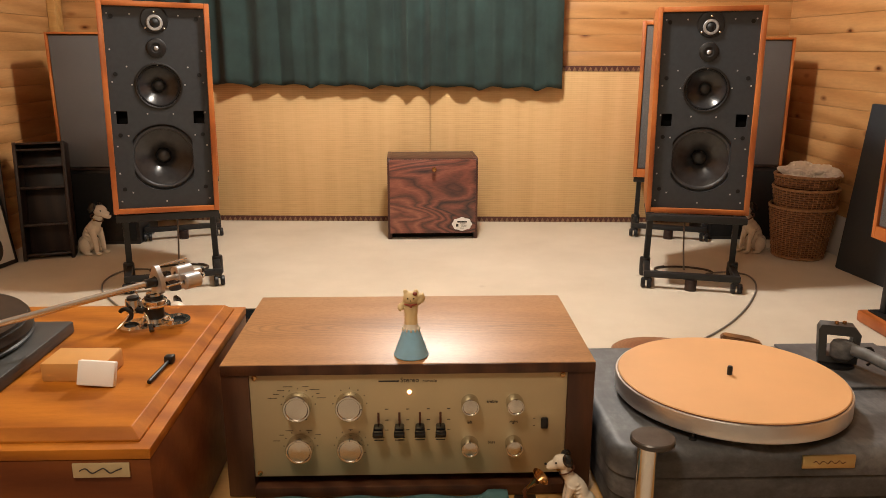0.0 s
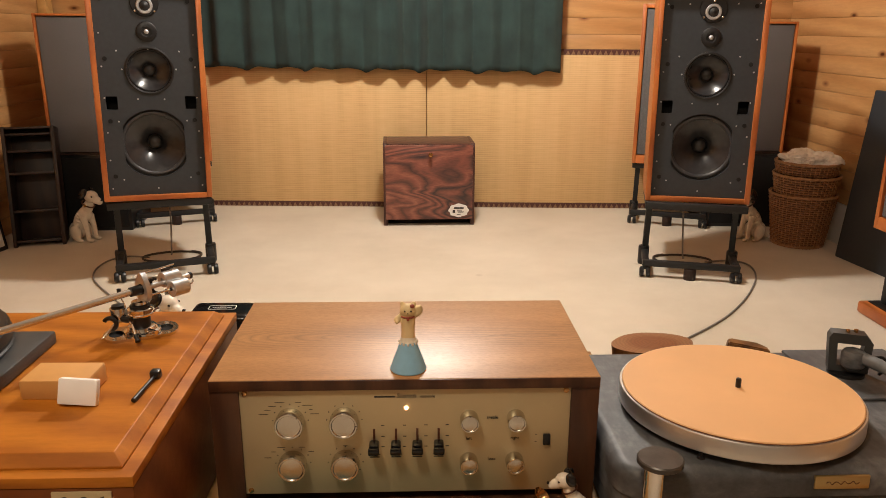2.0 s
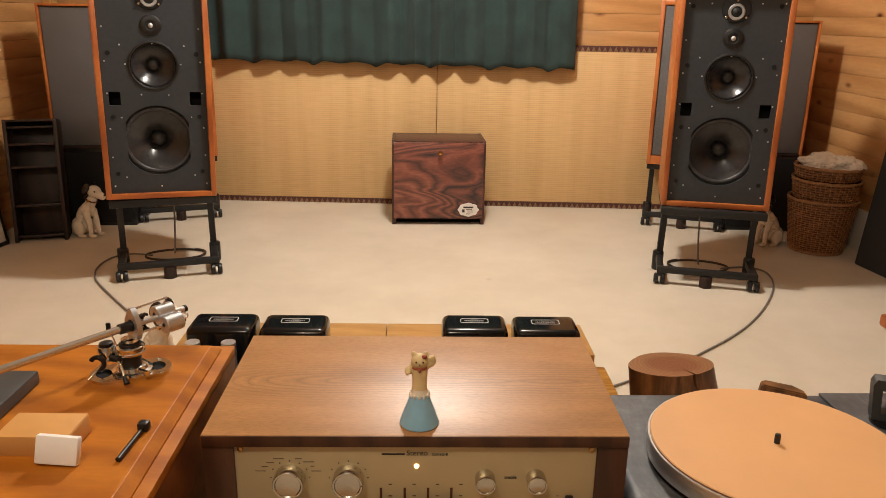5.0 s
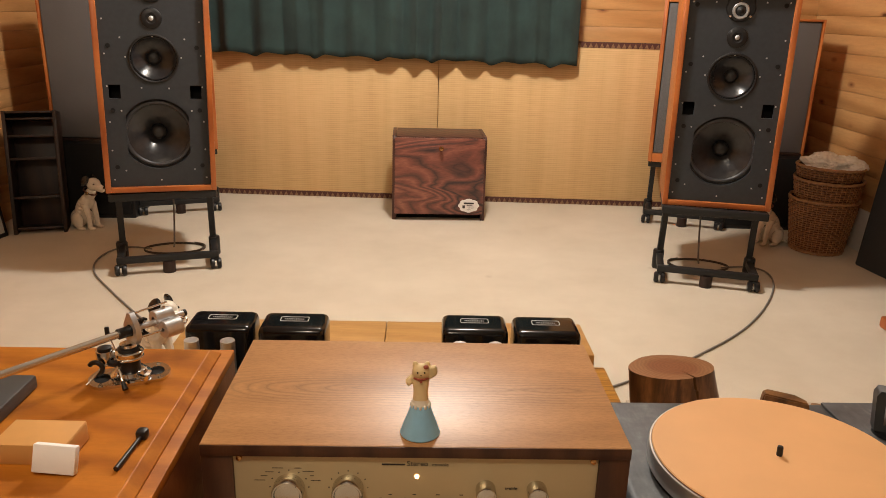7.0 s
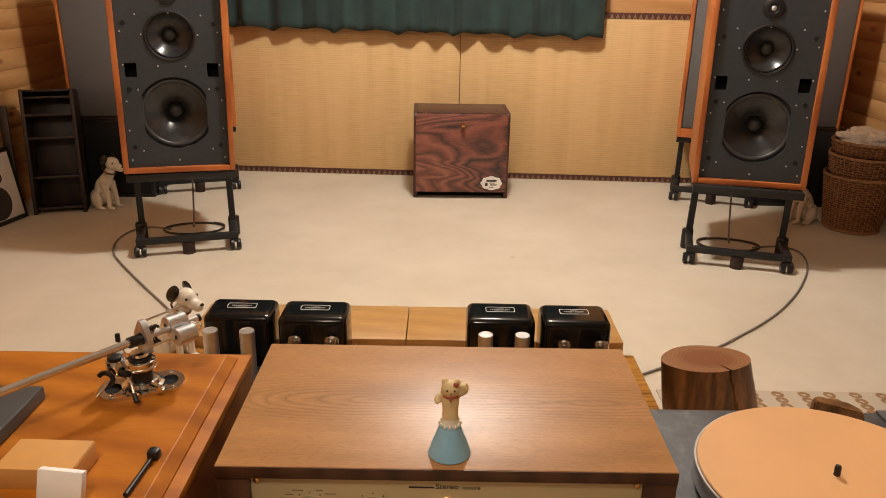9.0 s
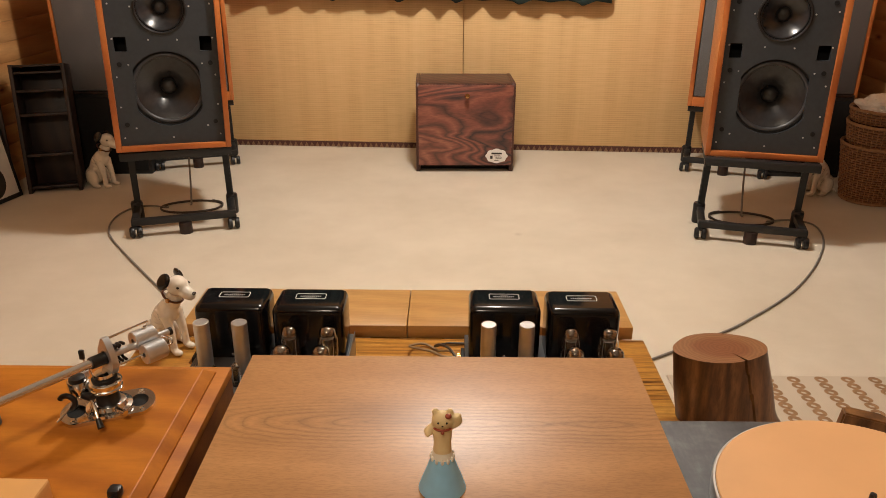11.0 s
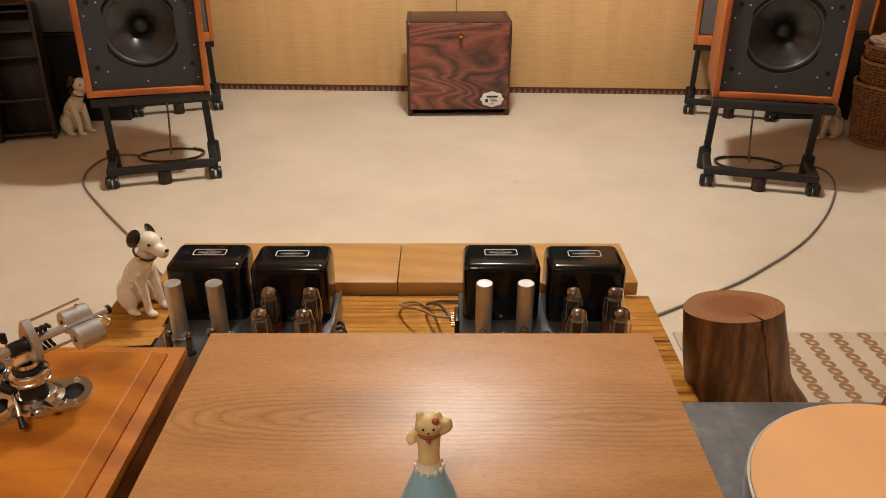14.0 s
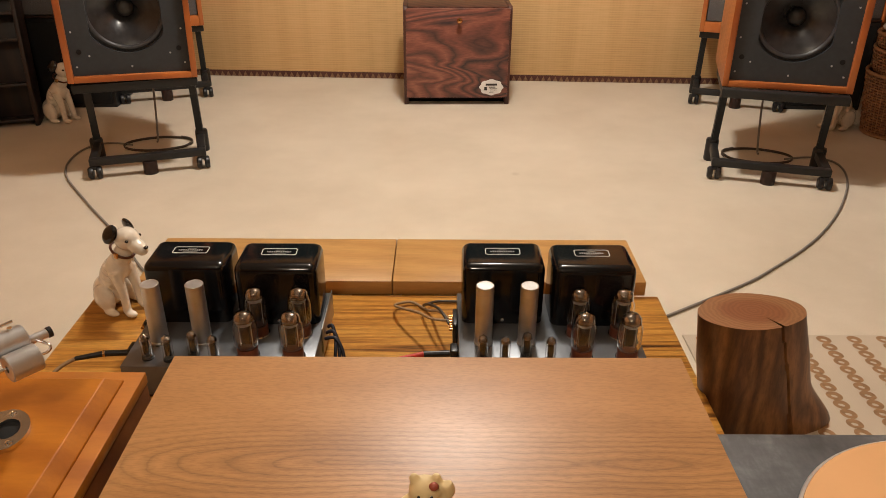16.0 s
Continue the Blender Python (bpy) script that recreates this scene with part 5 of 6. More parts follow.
    tube_part("lever_joint", pil, M["black"], [(P.x - 0.020, P.y - 0.010, z + 0.0215), (P.x - 0.008, P.y - 0.016, z + 0.0225)], 0.0042, smooth=1)
    rest = [(P.x - 0.0340 + 0.0080 * math.sin(radians(a)), P.y - 0.0190, z + 0.0185 + 0.0080 * math.cos(radians(a))) for a in range(-60, 200, 20)]
    tube_part("arm_rest", pil, M["black"], rest, 0.0030)
    tube_part("rest_stem", pil, M["chrome"], [(P.x - 0.0290, P.y - 0.0190, z + 0.0115), (P.x - 0.0320, P.y - 0.0150, z + 0.0060), (P.x - 0.0360, P.y - 0.0080, z + 0.0005)], 0.0013)
    H = P + Vector((0.002, 0.006, 0.0625))
    ax = Vector((-0.632, -0.775, 0.0)).normalized()
    back = -ax
    side = ax.cross(UP).normalized()
    arm = tube_part("arm_tube", t, M["satin"], [H + ax * 0.010, H + ax * 0.30 - UP * 0.004], 0.0046, "long polished tonearm tube", 18, 1)
    tube_part("sleeve", arm, M["black"], [H + ax * 0.016, H - ax * 0.002], 0.0066, seg=18, smooth=1)
    fr = Matrix.Translation(H) @ Matrix(((ax.x, side.x, 0, 0), (ax.y, side.y, 0, 0), (ax.z, side.z, 1, 0), (0, 0, 0, 1)))
    pts = [(-0.0100, -0.0165), (0.0100, -0.0165), (0.0150, -0.0060), (0.0140, 0.0050), (0.0030, 0.0225), (-0.0030, 0.0225), (-0.0140, 0.0050), (-0.0150, -0.0060)]
    yk = holed_plate("yoke", pts, [circle(0, 0, 0.0078, 28)], 0.0070, M["alu"], t, fr @ pose(-0.003, 0, 0) @ pose(0, 0, 0, 90, 0, 90), "pointed aluminium bearing yoke")
    lathe_part("bearing_nut", yk, M["black"], [(0.0076, 0), (0.0076, 0.005), (0.0050, 0.006)], H + back * 0.006, Matrix(((side.x, 0, ax.x, 0), (side.y, 0, ax.y, 0), (0, 1, 0, 0), (0, 0, 0, 1))), 20)
    for k in range(4):
        u = H + back * (0.0075 + 0.0042 * k)
        tube_part("clamp_leaf", arm, M["black"], [u + UP * 0.0095 - side * 0.004, u + UP * 0.0085 + side * 0.004, u + side * 0.0085, u - UP * 0.0085 + side * 0.004, u - UP * 0.0095 - side * 0.004], 0.0017, seg=8, smooth=3)
    tube_part("rear_rod", arm, M["alu"], [H + back * 0.004, H + back * 0.074], 0.0038, seg=14, smooth=1)
    tube_part("rider_rod", arm, M["chrome"], [H + UP * 0.0205, H + back * 0.052 + UP * 0.0225], 0.0013, smooth=1)
    tube_part("side_rod", arm, M["chrome"], [H - side * 0.0115 - UP * 0.0075, H + back * 0.060 - side * 0.0165 - UP * 0.0060], 0.0014, smooth=1)
    top = H + UP * 0.0030 + side * 0.0040
    low = H - side * 0.0165 - UP * 0.0060
    for base, a0, a1, r in ((top, 0.034, 0.059, 0.0108), (low, 0.034, 0.058, 0.0112)):
        d = Matrix(((side.x, 0, back.x, 0), (side.y, 0, back.y, 0), (0, 1, 0, 0), (0, 0, 0, 1)))
        lathe_part("counterweight", arm, M["alu"], [(0.0030, 0), (r - 0.0008, 0), (r, 0.0008), (r, a1 - a0 - 0.0008), (r - 0.0008, a1 - a0), (0.0030, a1 - a0)], base + back * a0, d, 36, "brushed aluminium counterweight", cap=False)
    tube_part("lock_screw", arm, M["chrome"], [top + back * 0.050 + UP * 0.0100, top + back * 0.050 + UP * 0.0128], 0.0020, smooth=1)
    tube_part("end_ring", arm, M["black"], [H + back * 0.0745, H + back * 0.0775], 0.0046, seg=18, smooth=1)
    tube_part("wire_loop", arm, M["chrome"], [low + back * 0.058, low + back * 0.066, low + back * 0.068 + UP * 0.005, H + back * 0.064 - side * 0.003], 0.0012)
    tube_part("bias_post", t, M["chrome"], [(P.x - 0.030, P.y + 0.038, 0.6125), (P.x - 0.034, P.y + 0.038, 0.636), (P.x - 0.041, P.y + 0.039, 0.653)], 0.0010)
    lathe_part("bias_weight", t, M["alu"], [(0.0042, 0), (0.0046, 0.0006), (0.0046, 0.0078), (0.0005, 0.0082)], (P.x - 0.041, P.y + 0.037, 0.631), None, 18)
    box_part("bias_clip", t, M["black"], (P.x - 0.0440, P.x - 0.0385, P.y + 0.0370, P.y + 0.0410, 0.6525, 0.6640), 0.001)


M["satin"] = plain("satin_steel", (0.72, 0.70, 0.68), 0.24, 0.9, 0.02, 12, 0.0)
M["slate_dark"] = plain("dark_grey_deck", (0.045, 0.047, 0.047), 0.45, 0, 0.12, 20, 0.06)
left_turntable()

bx = thing("card_box", "small flat kraft cardboard box on the plinth", "box", pose(-0.3845, -0.0155, 0.612, 0, 0, -1))
box_part("carton", bx, M["kraft"], (-0.0370, 0.0370, -0.0245, 0.0245, 0, 0.0225), 0.0007)
for sx in (-1, 1):
    box_part("flap", bx, M["kraft"], (sx * 0.0375 - 0.0004, sx * 0.0375 + 0.0004, -0.0235, 0.0235, 0.0015, 0.0215), 0.0002)
fm = thing("foam_pad", "small white foam pad leaning on the card box", "pad", pose(-0.3535, -0.0560, 0.6125, -17, 3, -3))
box_part("pad", fm, M["white"], (-0.0215, 0.0215, -0.0045, 0.0045, 0.0012, 0.0300), 0.0016)
br = thing("stylus_brush", "small black stylus brush lying on the plinth", "brush", pose(-0.293, -0.018, 0.612, 0, 0, -4))
tube_part("handle", br, M["black"], [(0, -0.032, 0.003), (0, 0.026, 0.004)], [0.0028, 0.0022], smooth=1)
box_part("head", br, M["black"], (-0.006, 0.006, 0.024, 0.036, 0.0, 0.011), 0.003)


# ---- right turntable ----
def soft_slab(bm, x0, x1, y0, y1, z0, z1, r, edge):
    """A slab with rounded corners in plan and a soft upper edge."""
    def loop(inset, z):
        pts = []
        rr = max(r - inset, 0.002)
        for cx, cy, a0 in ((x1 - r, y1 - r, 0), (x0 + r, y1 - r, 90), (x0 + r, y0 + r, 180), (x1 - r, y0 + r, 270)):
            for k in range(9):
                a = radians(a0 + 90 * k / 8)
                pts.append(bm.verts.new((cx + rr * math.cos(a), cy + rr * math.sin(a), z)))
        return pts
    loops = [loop(0, z0), loop(0, z1 - edge)]
    for k in range(1, 6):
        a = radians(18 * k)
        loops.append(loop(edge * (1 - math.cos(a)), z1 - edge + edge * math.sin(a)))
    for a, b in zip(loops, loops[1:]):
        for i in range(len(a)):
            bm.faces.new((a[i], a[(i + 1) % len(a)], b[(i + 1) % len(a)], b[i])).smooth = True
    bm.faces.new(loops[0][::-1])
    bm.faces.new(loops[-1])


def right_turntable():
    t = thing("turntable", "dark grey stone turntable with a tan leather mat", "turntable", pose(0, 0.273, 0.4286, -1.2) @ pose(0, -0.273, -0.4286))
    X0, X1, Y0, Y1 = 0.248, 0.80, -0.078, 0.273
    for nm, z0, z1, e, ins in (("base_slab", 0.4285, 0.458, 0.006, 0.004), ("middle_slab", 0.4582, 0.488, 0.006, 0.002), ("top_slab", 0.4882, 0.5225, 0.016, 0.0)):
        bm = bmesh.new()
        soft_slab(bm, X0 + ins, X1, Y0 + ins, Y1 - ins, z0, z1, 0.035, e)
        part(nm, bm, M["slate"], t)
    C = (0.441, 0.0690)
    lean = pose(0, 0, 0, -0.4)
    lathe_part("sub_platter", t, M["slate"], [(0.134, 0), (0.132, 0.0070)], (*C, 0.5227), None, 64, "dark bearing disc below the platter")
    pf = lathe_part("platter", t, M["platter"], [(0.146, 0), (0.151, 0.0008), (0.1522, 0.0022), (0.1522, 0.0222), (0.1512, 0.0236), (0.0005, 0.0236)], (*C, 0.5302), lean, 128, "polished aluminium platter")
    lathe_part("mat", pf, M["leather"], [(0.1480, 0), (0.1488, 0.0014), (0.1475, 0.0026), (0.0005, 0.0026)], (*C, 0.5541), lean, 128, "tan leather mat")
    lathe_part("mat_edge", pf, M["leather_edge"], [(0.1484, 0), (0.1491, 0.0006), (0.1490, 0.0012)], (*C, 0.5540), lean, 128, "dark burnished edge of the mat", cap=False)
    lathe_part("spindle", pf, M["black"], [(0.0036, 0), (0.0036, 0.010), (0.003, 0.012), (0.0005, 0.0125)], (*C, 0.5567), lean, 20)
    lathe_part("start_button", t, M["black"], [(0.005, 0), (0.0045, 0.0015), (0.0022, 0.002), (0.0022, 0.010), (0.0015, 0.0112), (0.0005, 0.0113)], (0.351, -0.048, 0.5226), None, 18)
    pl = box_part("maker_plate", t, M["gold_plate"], (0.473, 0.537, Y0 - 0.0022, Y0 + 0.0015, 0.499, 0.5155), 0.0006, "gold plate with a dark scribble")
    bm = bmesh.new()
    tube(bm, [(0.486 + 0.0035 * k, Y0 - 0.0026, 0.507 + 0.0022 * math.sin(k * 2.3)) for k in range(12)], 0.0004, 6)
    part("scribble", bm, M["ceramic_brown"], pl)
    pod = lathe_part("corner_post", t, M["chrome"], [(0.0115, 0), (0.0115, 0.114)], (0.279, -0.099, 0.4285), None, 32, "chrome corner pillar with a dark cap")
    lathe_part("cap", pod, M["pod_cap"], [(0.024, 0), (0.0255, 0.0015), (0.0255, 0.006), (0.024, 0.0075), (0.0005, 0.0075)], (0.287, -0.092, 0.5427), None, 48)
    # armboard and unipivot arm
    ab = box_part("armboard", t, M["slate"], (0.595, 0.76, 0.09, 0.262, 0.5226, 0.5270), 0.002)
    A = Vector((0.648, 0.172, 0.5272))
    m = pose(A.x, A.y, A.z + 0.006, 0, 0, -20)
    outer = [(-0.026, 0), (0.026, 0), (0.028, 0.046), (0.018, 0.058), (-0.026, 0.058), (-0.030, 0.050)]
    inner = [(-0.016, 0.010), (0.016, 0.010), (0.017, 0.043), (-0.018, 0.043)]
    fm = holed_plate("arm_frame", outer, [inner], 0.022, M["slate_dark"], t, m @ FACE, "dark square tonearm bearing frame")
    lathe_part("arm_base", fm, M["black"], [(0.026, 0), (0.026, 0.004), (0.018, 0.006)], (A.x, A.y, A.z), None, 32)
    lathe_part("bearing_cup", fm, M["slate"], [(0.010, 0.008), (0.016, 0.014), (0.017, 0.030), (0.014, 0.036), (0.0005, 0.037)], (A.x - 0.002, A.y - 0.016, A.z + 0.006), None, 28)
    arm = tube_part("arm_tube", t, M["arm_grey"], [(A.x, A.y - 0.014, A.z + 0.034), (A.x + 0.020, A.y - 0.055, A.z + 0.032), (A.x + 0.040, A.y - 0.13, A.z + 0.026), (A.x + 0.055, A.y - 0.24, A.z + 0.018)], [0.0095, 0.0095, 0.009, 0.009, 0.0085, 0.0085, 0.008, 0.008, 0.007], "grey tapering tonearm tube", 16)
    tube_part("wire_loop", fm, M["black"], [(A.x + 0.020, A.y - 0.020, A.z + 0.030), (A.x + 0.036, A.y - 0.024, A.z + 0.034), (A.x + 0.040, A.y - 0.028, A.z + 0.020), (A.x + 0.030, A.y - 0.03, A.z + 0.010)], 0.0022)
    for dx in (-0.006, 0.006):
        lathe_part("screw", fm, M["brass"], [(0.003, 0), (0.003, 0.004), (0.0005, 0.005)], (A.x + dx, A.y, A.z + 0.064), None, 12)
    tube_part("cue_lever", fm, M["chrome"], [(A.x + 0.058, A.y - 0.05, A.z + 0.0), (A.x + 0.085, A.y - 0.045, A.z + 0.020)], 0.0011, smooth=1)
    tube_part("cue_grip", fm, M["black"], [(A.x + 0.083, A.y - 0.0455, A.z + 0.0185), (A.x + 0.094, A.y - 0.043, A.z + 0.028)], 0.0026, smooth=1)


M["leather_edge"] = plain("burnished_leather", (0.20, 0.075, 0.035), 0.5, 0, 0.1, 30, 0.05)
M["arm_grey"] = plain("grey_arm_paint", (0.16, 0.17, 0.18), 0.4, 0, 0.25, 40, 0.1)
M["platter"] = plain("platter_aluminium", (0.74, 0.73, 0.71), 0.36, 0.9, 0.04, 20, 0.03)
M["gold_plate"] = plain("gold_plate", (0.55, 0.40, 0.18), 0.35, 0.9, 0.05, 60, 0.03)
M["pod_cap"] = plain("worn_cap", (0.06, 0.05, 0.042), 0.32, 0.2, 0.3, 60, 0.1)
right_turntable()

# folded cloth on the rack board
cl = bmesh.new()
nx, ny = 40, 10
g2 = [[cl.verts.new((-0.205 + 0.335 * i / nx, -0.085 + 0.075 * j / ny, 0.4345 + 0.004 * math.sin(i * 0.6 + j) * 0.5 + (0.006 if i > 36 else 0))) for i in range(nx + 1)] for j in range(ny + 1)]
for j in range(ny):
    for i in range(nx):
        cl.faces.new((g2[j][i], g2[j][i + 1], g2[j + 1][i + 1], g2[j + 1][i])).smooth = True
M["teal"] = plain("teal_cloth", (0.07, 0.16, 0.17), 0.9, 0, 0.1, 40, 0.3)
co = tagged(finish("folded_cloth", cl, M["teal"]), "folded teal cloth on the rack before the preamplifier", "cloth")
md = co.modifiers.new("thickness", "SOLIDIFY")
md.thickness = 0.005


# ---- power amplifiers on their board ----
tb = thing("amplifier_board", "thick striped zebrawood board on the carpet", "board", pose(0, 0, 0))
box_part("slab", tb, M["zebra"], (-0.80, 0.537, 0.40, 1.238, 0.030, 0.092), 0.003)
for x in (-0.7, 0.45):
    for y in (0.5, 1.12):
        box_part("block", tb, M["dark_wood"], (x - 0.04, x + 0.04, y - 0.04, y + 0.04, 0, 0.0298), 0.003)
for a, b in ((-0.705, -0.099), (-0.097, 0.510)):
    p = thing("plank", "pale oiled wooden plank on the carpet behind the amplifiers", "plank", pose(0, 0, 0), "planks")
    box_part("board", p, M["oak"], (a, b, 1.2505, 1.4745, 0.085, 0.123), 0.0025)
    for x in (a + 0.06, b - 0.06):
        box_part("block", p, M["oak"], (x - 0.04, x + 0.04, 1.27, 1.45, 0, 0.0848), 0.003)

CZ = 0.178


def power_tube(amp, x, y, h, r):
    t = lathe_part("valve_base", amp, M["valve_base"], [(r * 0.86, 0), (r * 0.86, 0.020), (r * 0.80, 0.022)], (x, y, CZ + 0.0005), None, 28, "brown valve base")
    lathe_part("socket_ring", t, M["chrome"], [(r * 0.9, 0), (r * 1.0, 0.001), (r * 0.96, 0.004)], (x, y, CZ + 0.0003), None, 28)
    z = CZ + 0.0226
    hh = h - 0.022
    out = [(r * 0.60, 0), (r * 0.80, hh * 0.03), (r * 0.97, hh * 0.12), (r, hh * 0.22), (r, hh * 0.56), (r * 0.97, hh * 0.64), (r * 0.86, hh * 0.71), (r * 0.82, hh * 0.80), (r * 0.76, hh * 0.90), (r * 0.52, hh * 0.975), (r * 0.2, hh * 0.998), (0.0004, hh)]
    inn = [(max(a - 0.0009, 0.0003), b - (0.0009 if b > hh * 0.8 else -0.0004 if b < hh * 0.02 else 0)) for a, b in out]
    gl = lathe_part("glass", t, M["glass"], out + inn[::-1], (x, y, z), None, 32, "clear glass envelope", cap=False)
    lathe_part("getter", gl, M["getter"], [(r * 0.775, hh * 0.765), (r * 0.765, hh * 0.80), (r * 0.70, hh * 0.89), (r * 0.46, hh * 0.958), (r * 0.18, hh * 0.980), (0.0005, hh * 0.982)], (x, y, z), None, 32, "dark silvered crown of the valve", cap=False)
    box_part("anode", gl, M["anode"], (x - r * 0.36, x + r * 0.36, y - r * 0.2, y + r * 0.2, z + hh * 0.10, z + hh * 0.60), 0.002, "grey metal anode")
    for s in (-1, 1):
        tube_part("support_rod", gl, M["alu"], [(x + s * r * 0.5, y, z + hh * 0.03), (x + s * r * 0.5, y, z + hh * 0.64)], 0.0008, smooth=1)
    lathe_part("mica", gl, M["label_white"], [(r * 0.60, 0), (r * 0.60, 0.0008), (0.0005, 0.0009)], (x, y, z + hh * 0.66), None, 20)


def small_tube(amp, x, y):
    r, h = 0.0098, 0.052
    out = [(r * 0.5, 0), (r * 0.9, 0.001), (r, 0.004), (r, h * 0.72), (r * 0.8, h * 0.88), (r * 0.3, h * 0.95), (0.0012, h)]
    inn = [(max(a - 0.0007, 0.0003), b - (0.0008 if b > h * 0.8 else -0.0005 if b < 0.002 else 0)) for a, b in out]
    t = lathe_part("small_valve", amp, M["glass"], out + inn[::-1], (x, y, CZ + 0.004), None, 22, "small glass signal valve", cap=False)
    lathe_part("getter", t, M["getter"], [(r * 0.86, h * 0.74), (r * 0.68, h * 0.86), (r * 0.22, h * 0.92), (0.0005, h * 0.925)], (x, y, CZ + 0.004), None, 22, cap=False)
    box_part("anode", t, M["anode"], (x - r * 0.55, x + r * 0.55, y - r * 0.35, y + r * 0.35, CZ + 0.010, CZ + 0.038), 0.001)
    lathe_part("socket", t, M["black"], [(r * 1.15, 0), (r * 1.15, 0.003), (r * 0.9, 0.0035)], (x, y, CZ + 0.0003), None, 20)


def transformer(amp, x0, x1, y0, y1, z1):
    bm = bmesh.new()
    box(bm, x0, x1, y0, y1, CZ + 0.0005, z1, 0.0)
    vert = [e for e in bm.edges if abs(e.verts[0].co.z - e.verts[1].co.z) > 0.01]
    top = [e for e in bm.edges if min(v.co.z for v in e.verts) > z1 - 0.001]
    bmesh.ops.bevel(bm, geom=vert + top, offset=0.017, segments=6, affect="EDGES", profile=0.5)
    for f in bm.faces:
        f.smooth = len(f.verts) < 30 and f.calc_area() < 0.0035
    tr = part("transformer", bm, M["lacquer"], amp, "glossy black transformer cover")
    cx, cy = (x0 + x1) / 2, (y0 + y1) / 2 + 0.006
    w, d = 0.0355, 0.0140
    rr = lambda a, b, r: [(sx * (a - r) + r * math.cos(radians(q)), sy * (b - r) + r * math.sin(radians(q))) for sx, sy, q0 in ((1, 1, 0), (-1, 1, 90), (-1, -1, 180), (1, -1, 270)) for q in (q0, q0 + 30, q0 + 60, q0 + 90)]
    holed_plate("label_border", rr(w, d, 0.005), [rr(w - 0.0016, d - 0.0016, 0.004)], 0.0005, M["label_white"], tr, pose(cx, cy, z1 + 0.0006))
    for dz, ww, hh, count in ((0.0065, 0.018, 0.0010, 1), (-0.0005, 0.050, 0.0058, 11), (-0.0075, 0.028, 0.0010, 1)):
        for k in range(count):
            step = ww / count
            xa = cx - ww / 2 + k * step
            hk = hh * (0.65 + 0.35 * abs(math.sin(k * 1.9)))
            box_part("printed_bar", tr, M["label_grey"], (xa, xa + step * (0.62 if count > 1 else 1), cy + dz - hk / 2, cy + dz + hk / 2, z1 + 0.0003, z1 + 0.0008), 0)
    lathe_part("screw", tr, M["chrome"], [(0.004, 0), (0.0035, 0.002), (0.0005, 0.003)], (cx, y0 + 0.0005, CZ + 0.010), pose(0, 0, 0, 90), 12)


def power_amp(x0, label):
    a = thing("power_amplifier", label, "amplifier", pose(x0, 0, 0), "valve power amplifiers")
    w = 0.358
    y0, y1 = 0.835, 1.105
    box_part("chassis", a, M["chassis"], (0, w, y0, y1, 0.112, CZ), 0.002, "grey hammered steel chassis")
    for x in (0.03, w - 0.03):
        for y in (y0 + 0.03, y1 - 0.03):
            lathe_part("foot", a, M["rubber"], [(0.012, 0), (0.014, 0.01), (0.014, 0.0195)], (x, y, 0.0922), None, 20)
    transformer(a, 0.008, 0.172, 0.985, 1.098, 0.311)
    transformer(a, 0.188, 0.352, 0.978, 1.093, 0.311)
    for x in (0.0485, 0.1325):
        lathe_part("capacitor_can", a, M["can"], [(0.0185, 0), (0.0185, 0.004), (0.0172, 0.005), (0.0172, 0.1285), (0.0162, 0.1295), (0.0155, 0.1285), (0.0005, 0.1285)], (x, 0.918, CZ + 0.0004), None, 36, "tall bare aluminium capacitor can")
    for x, y, h in ((0.235, 0.945, 0.105), (0.320, 0.945, 0.105), (0.232, 0.868, 0.100), (0.318, 0.866, 0.100)):
        power_tube(a, x, y, h, 0.0228)
    for x, y in ((0.044, 0.862), (0.086, 0.857), (0.128, 0.872), (0.171, 0.857)):
        small_tube(a, x, y)
    # terminal strip on the end of the chassis
    ts = box_part("terminal_strip", a, M["black"], (-0.010, -0.0005, 0.985, 1.045, 0.120, 0.176), 0.002)
    for k in range(6):
        tube_part("terminal", ts, M["brass"], [(-0.0105, 0.990 + 0.010 * k, 0.160), (-0.018, 0.990 + 0.010 * k, 0.160)], 0.003, smooth=1)
    box_part("edge_plate", a, M["steel_grey"], (w + 0.0005, w + 0.003, 0.95, 1.10, 0.125, 0.187), 0.001)
    sk = box_part("input_socket", a, M["black"], (-0.016, -0.0005, 0.905, 0.935, 0.130, 0.166), 0.003)
    return a


M["glass"] = glass_material("valve_glass")
M["getter"] = plain("getter_mirror", (0.30, 0.26, 0.23), 0.12, 1.0, 0.3, 40, 0.0)
M["anode"] = plain("anode_grey", (0.06, 0.058, 0.056), 0.45, 0.6, 0.2, 60, 0.05)
M["valve_base"] = plain("brown_bakelite", (0.12, 0.035, 0.018), 0.3, 0, 0.15, 60, 0.03)
M["chassis"] = plain("chassis_grey", (0.135, 0.143, 0.155), 0.34, 0.6, 0.12, 25, 0.08)
M["can"] = plain("capacitor_aluminium", (0.64, 0.63, 0.61), 0.42, 1.0, 0.12, 30, 0.08)
M["steel_grey"] = plain("plain_steel", (0.3, 0.3, 0.3), 0.35, 0.9, 0.1, 40, 0.04)
M["label_grey"] = plain("worn_print", (0.40, 0.39, 0.37), 0.5, 0, 0.1, 60, 0)
power_amp(-0.578, "valve power amplifier with black transformers and glass valves")
power_amp(0.053, "valve power amplifier with black transformers and glass valves")

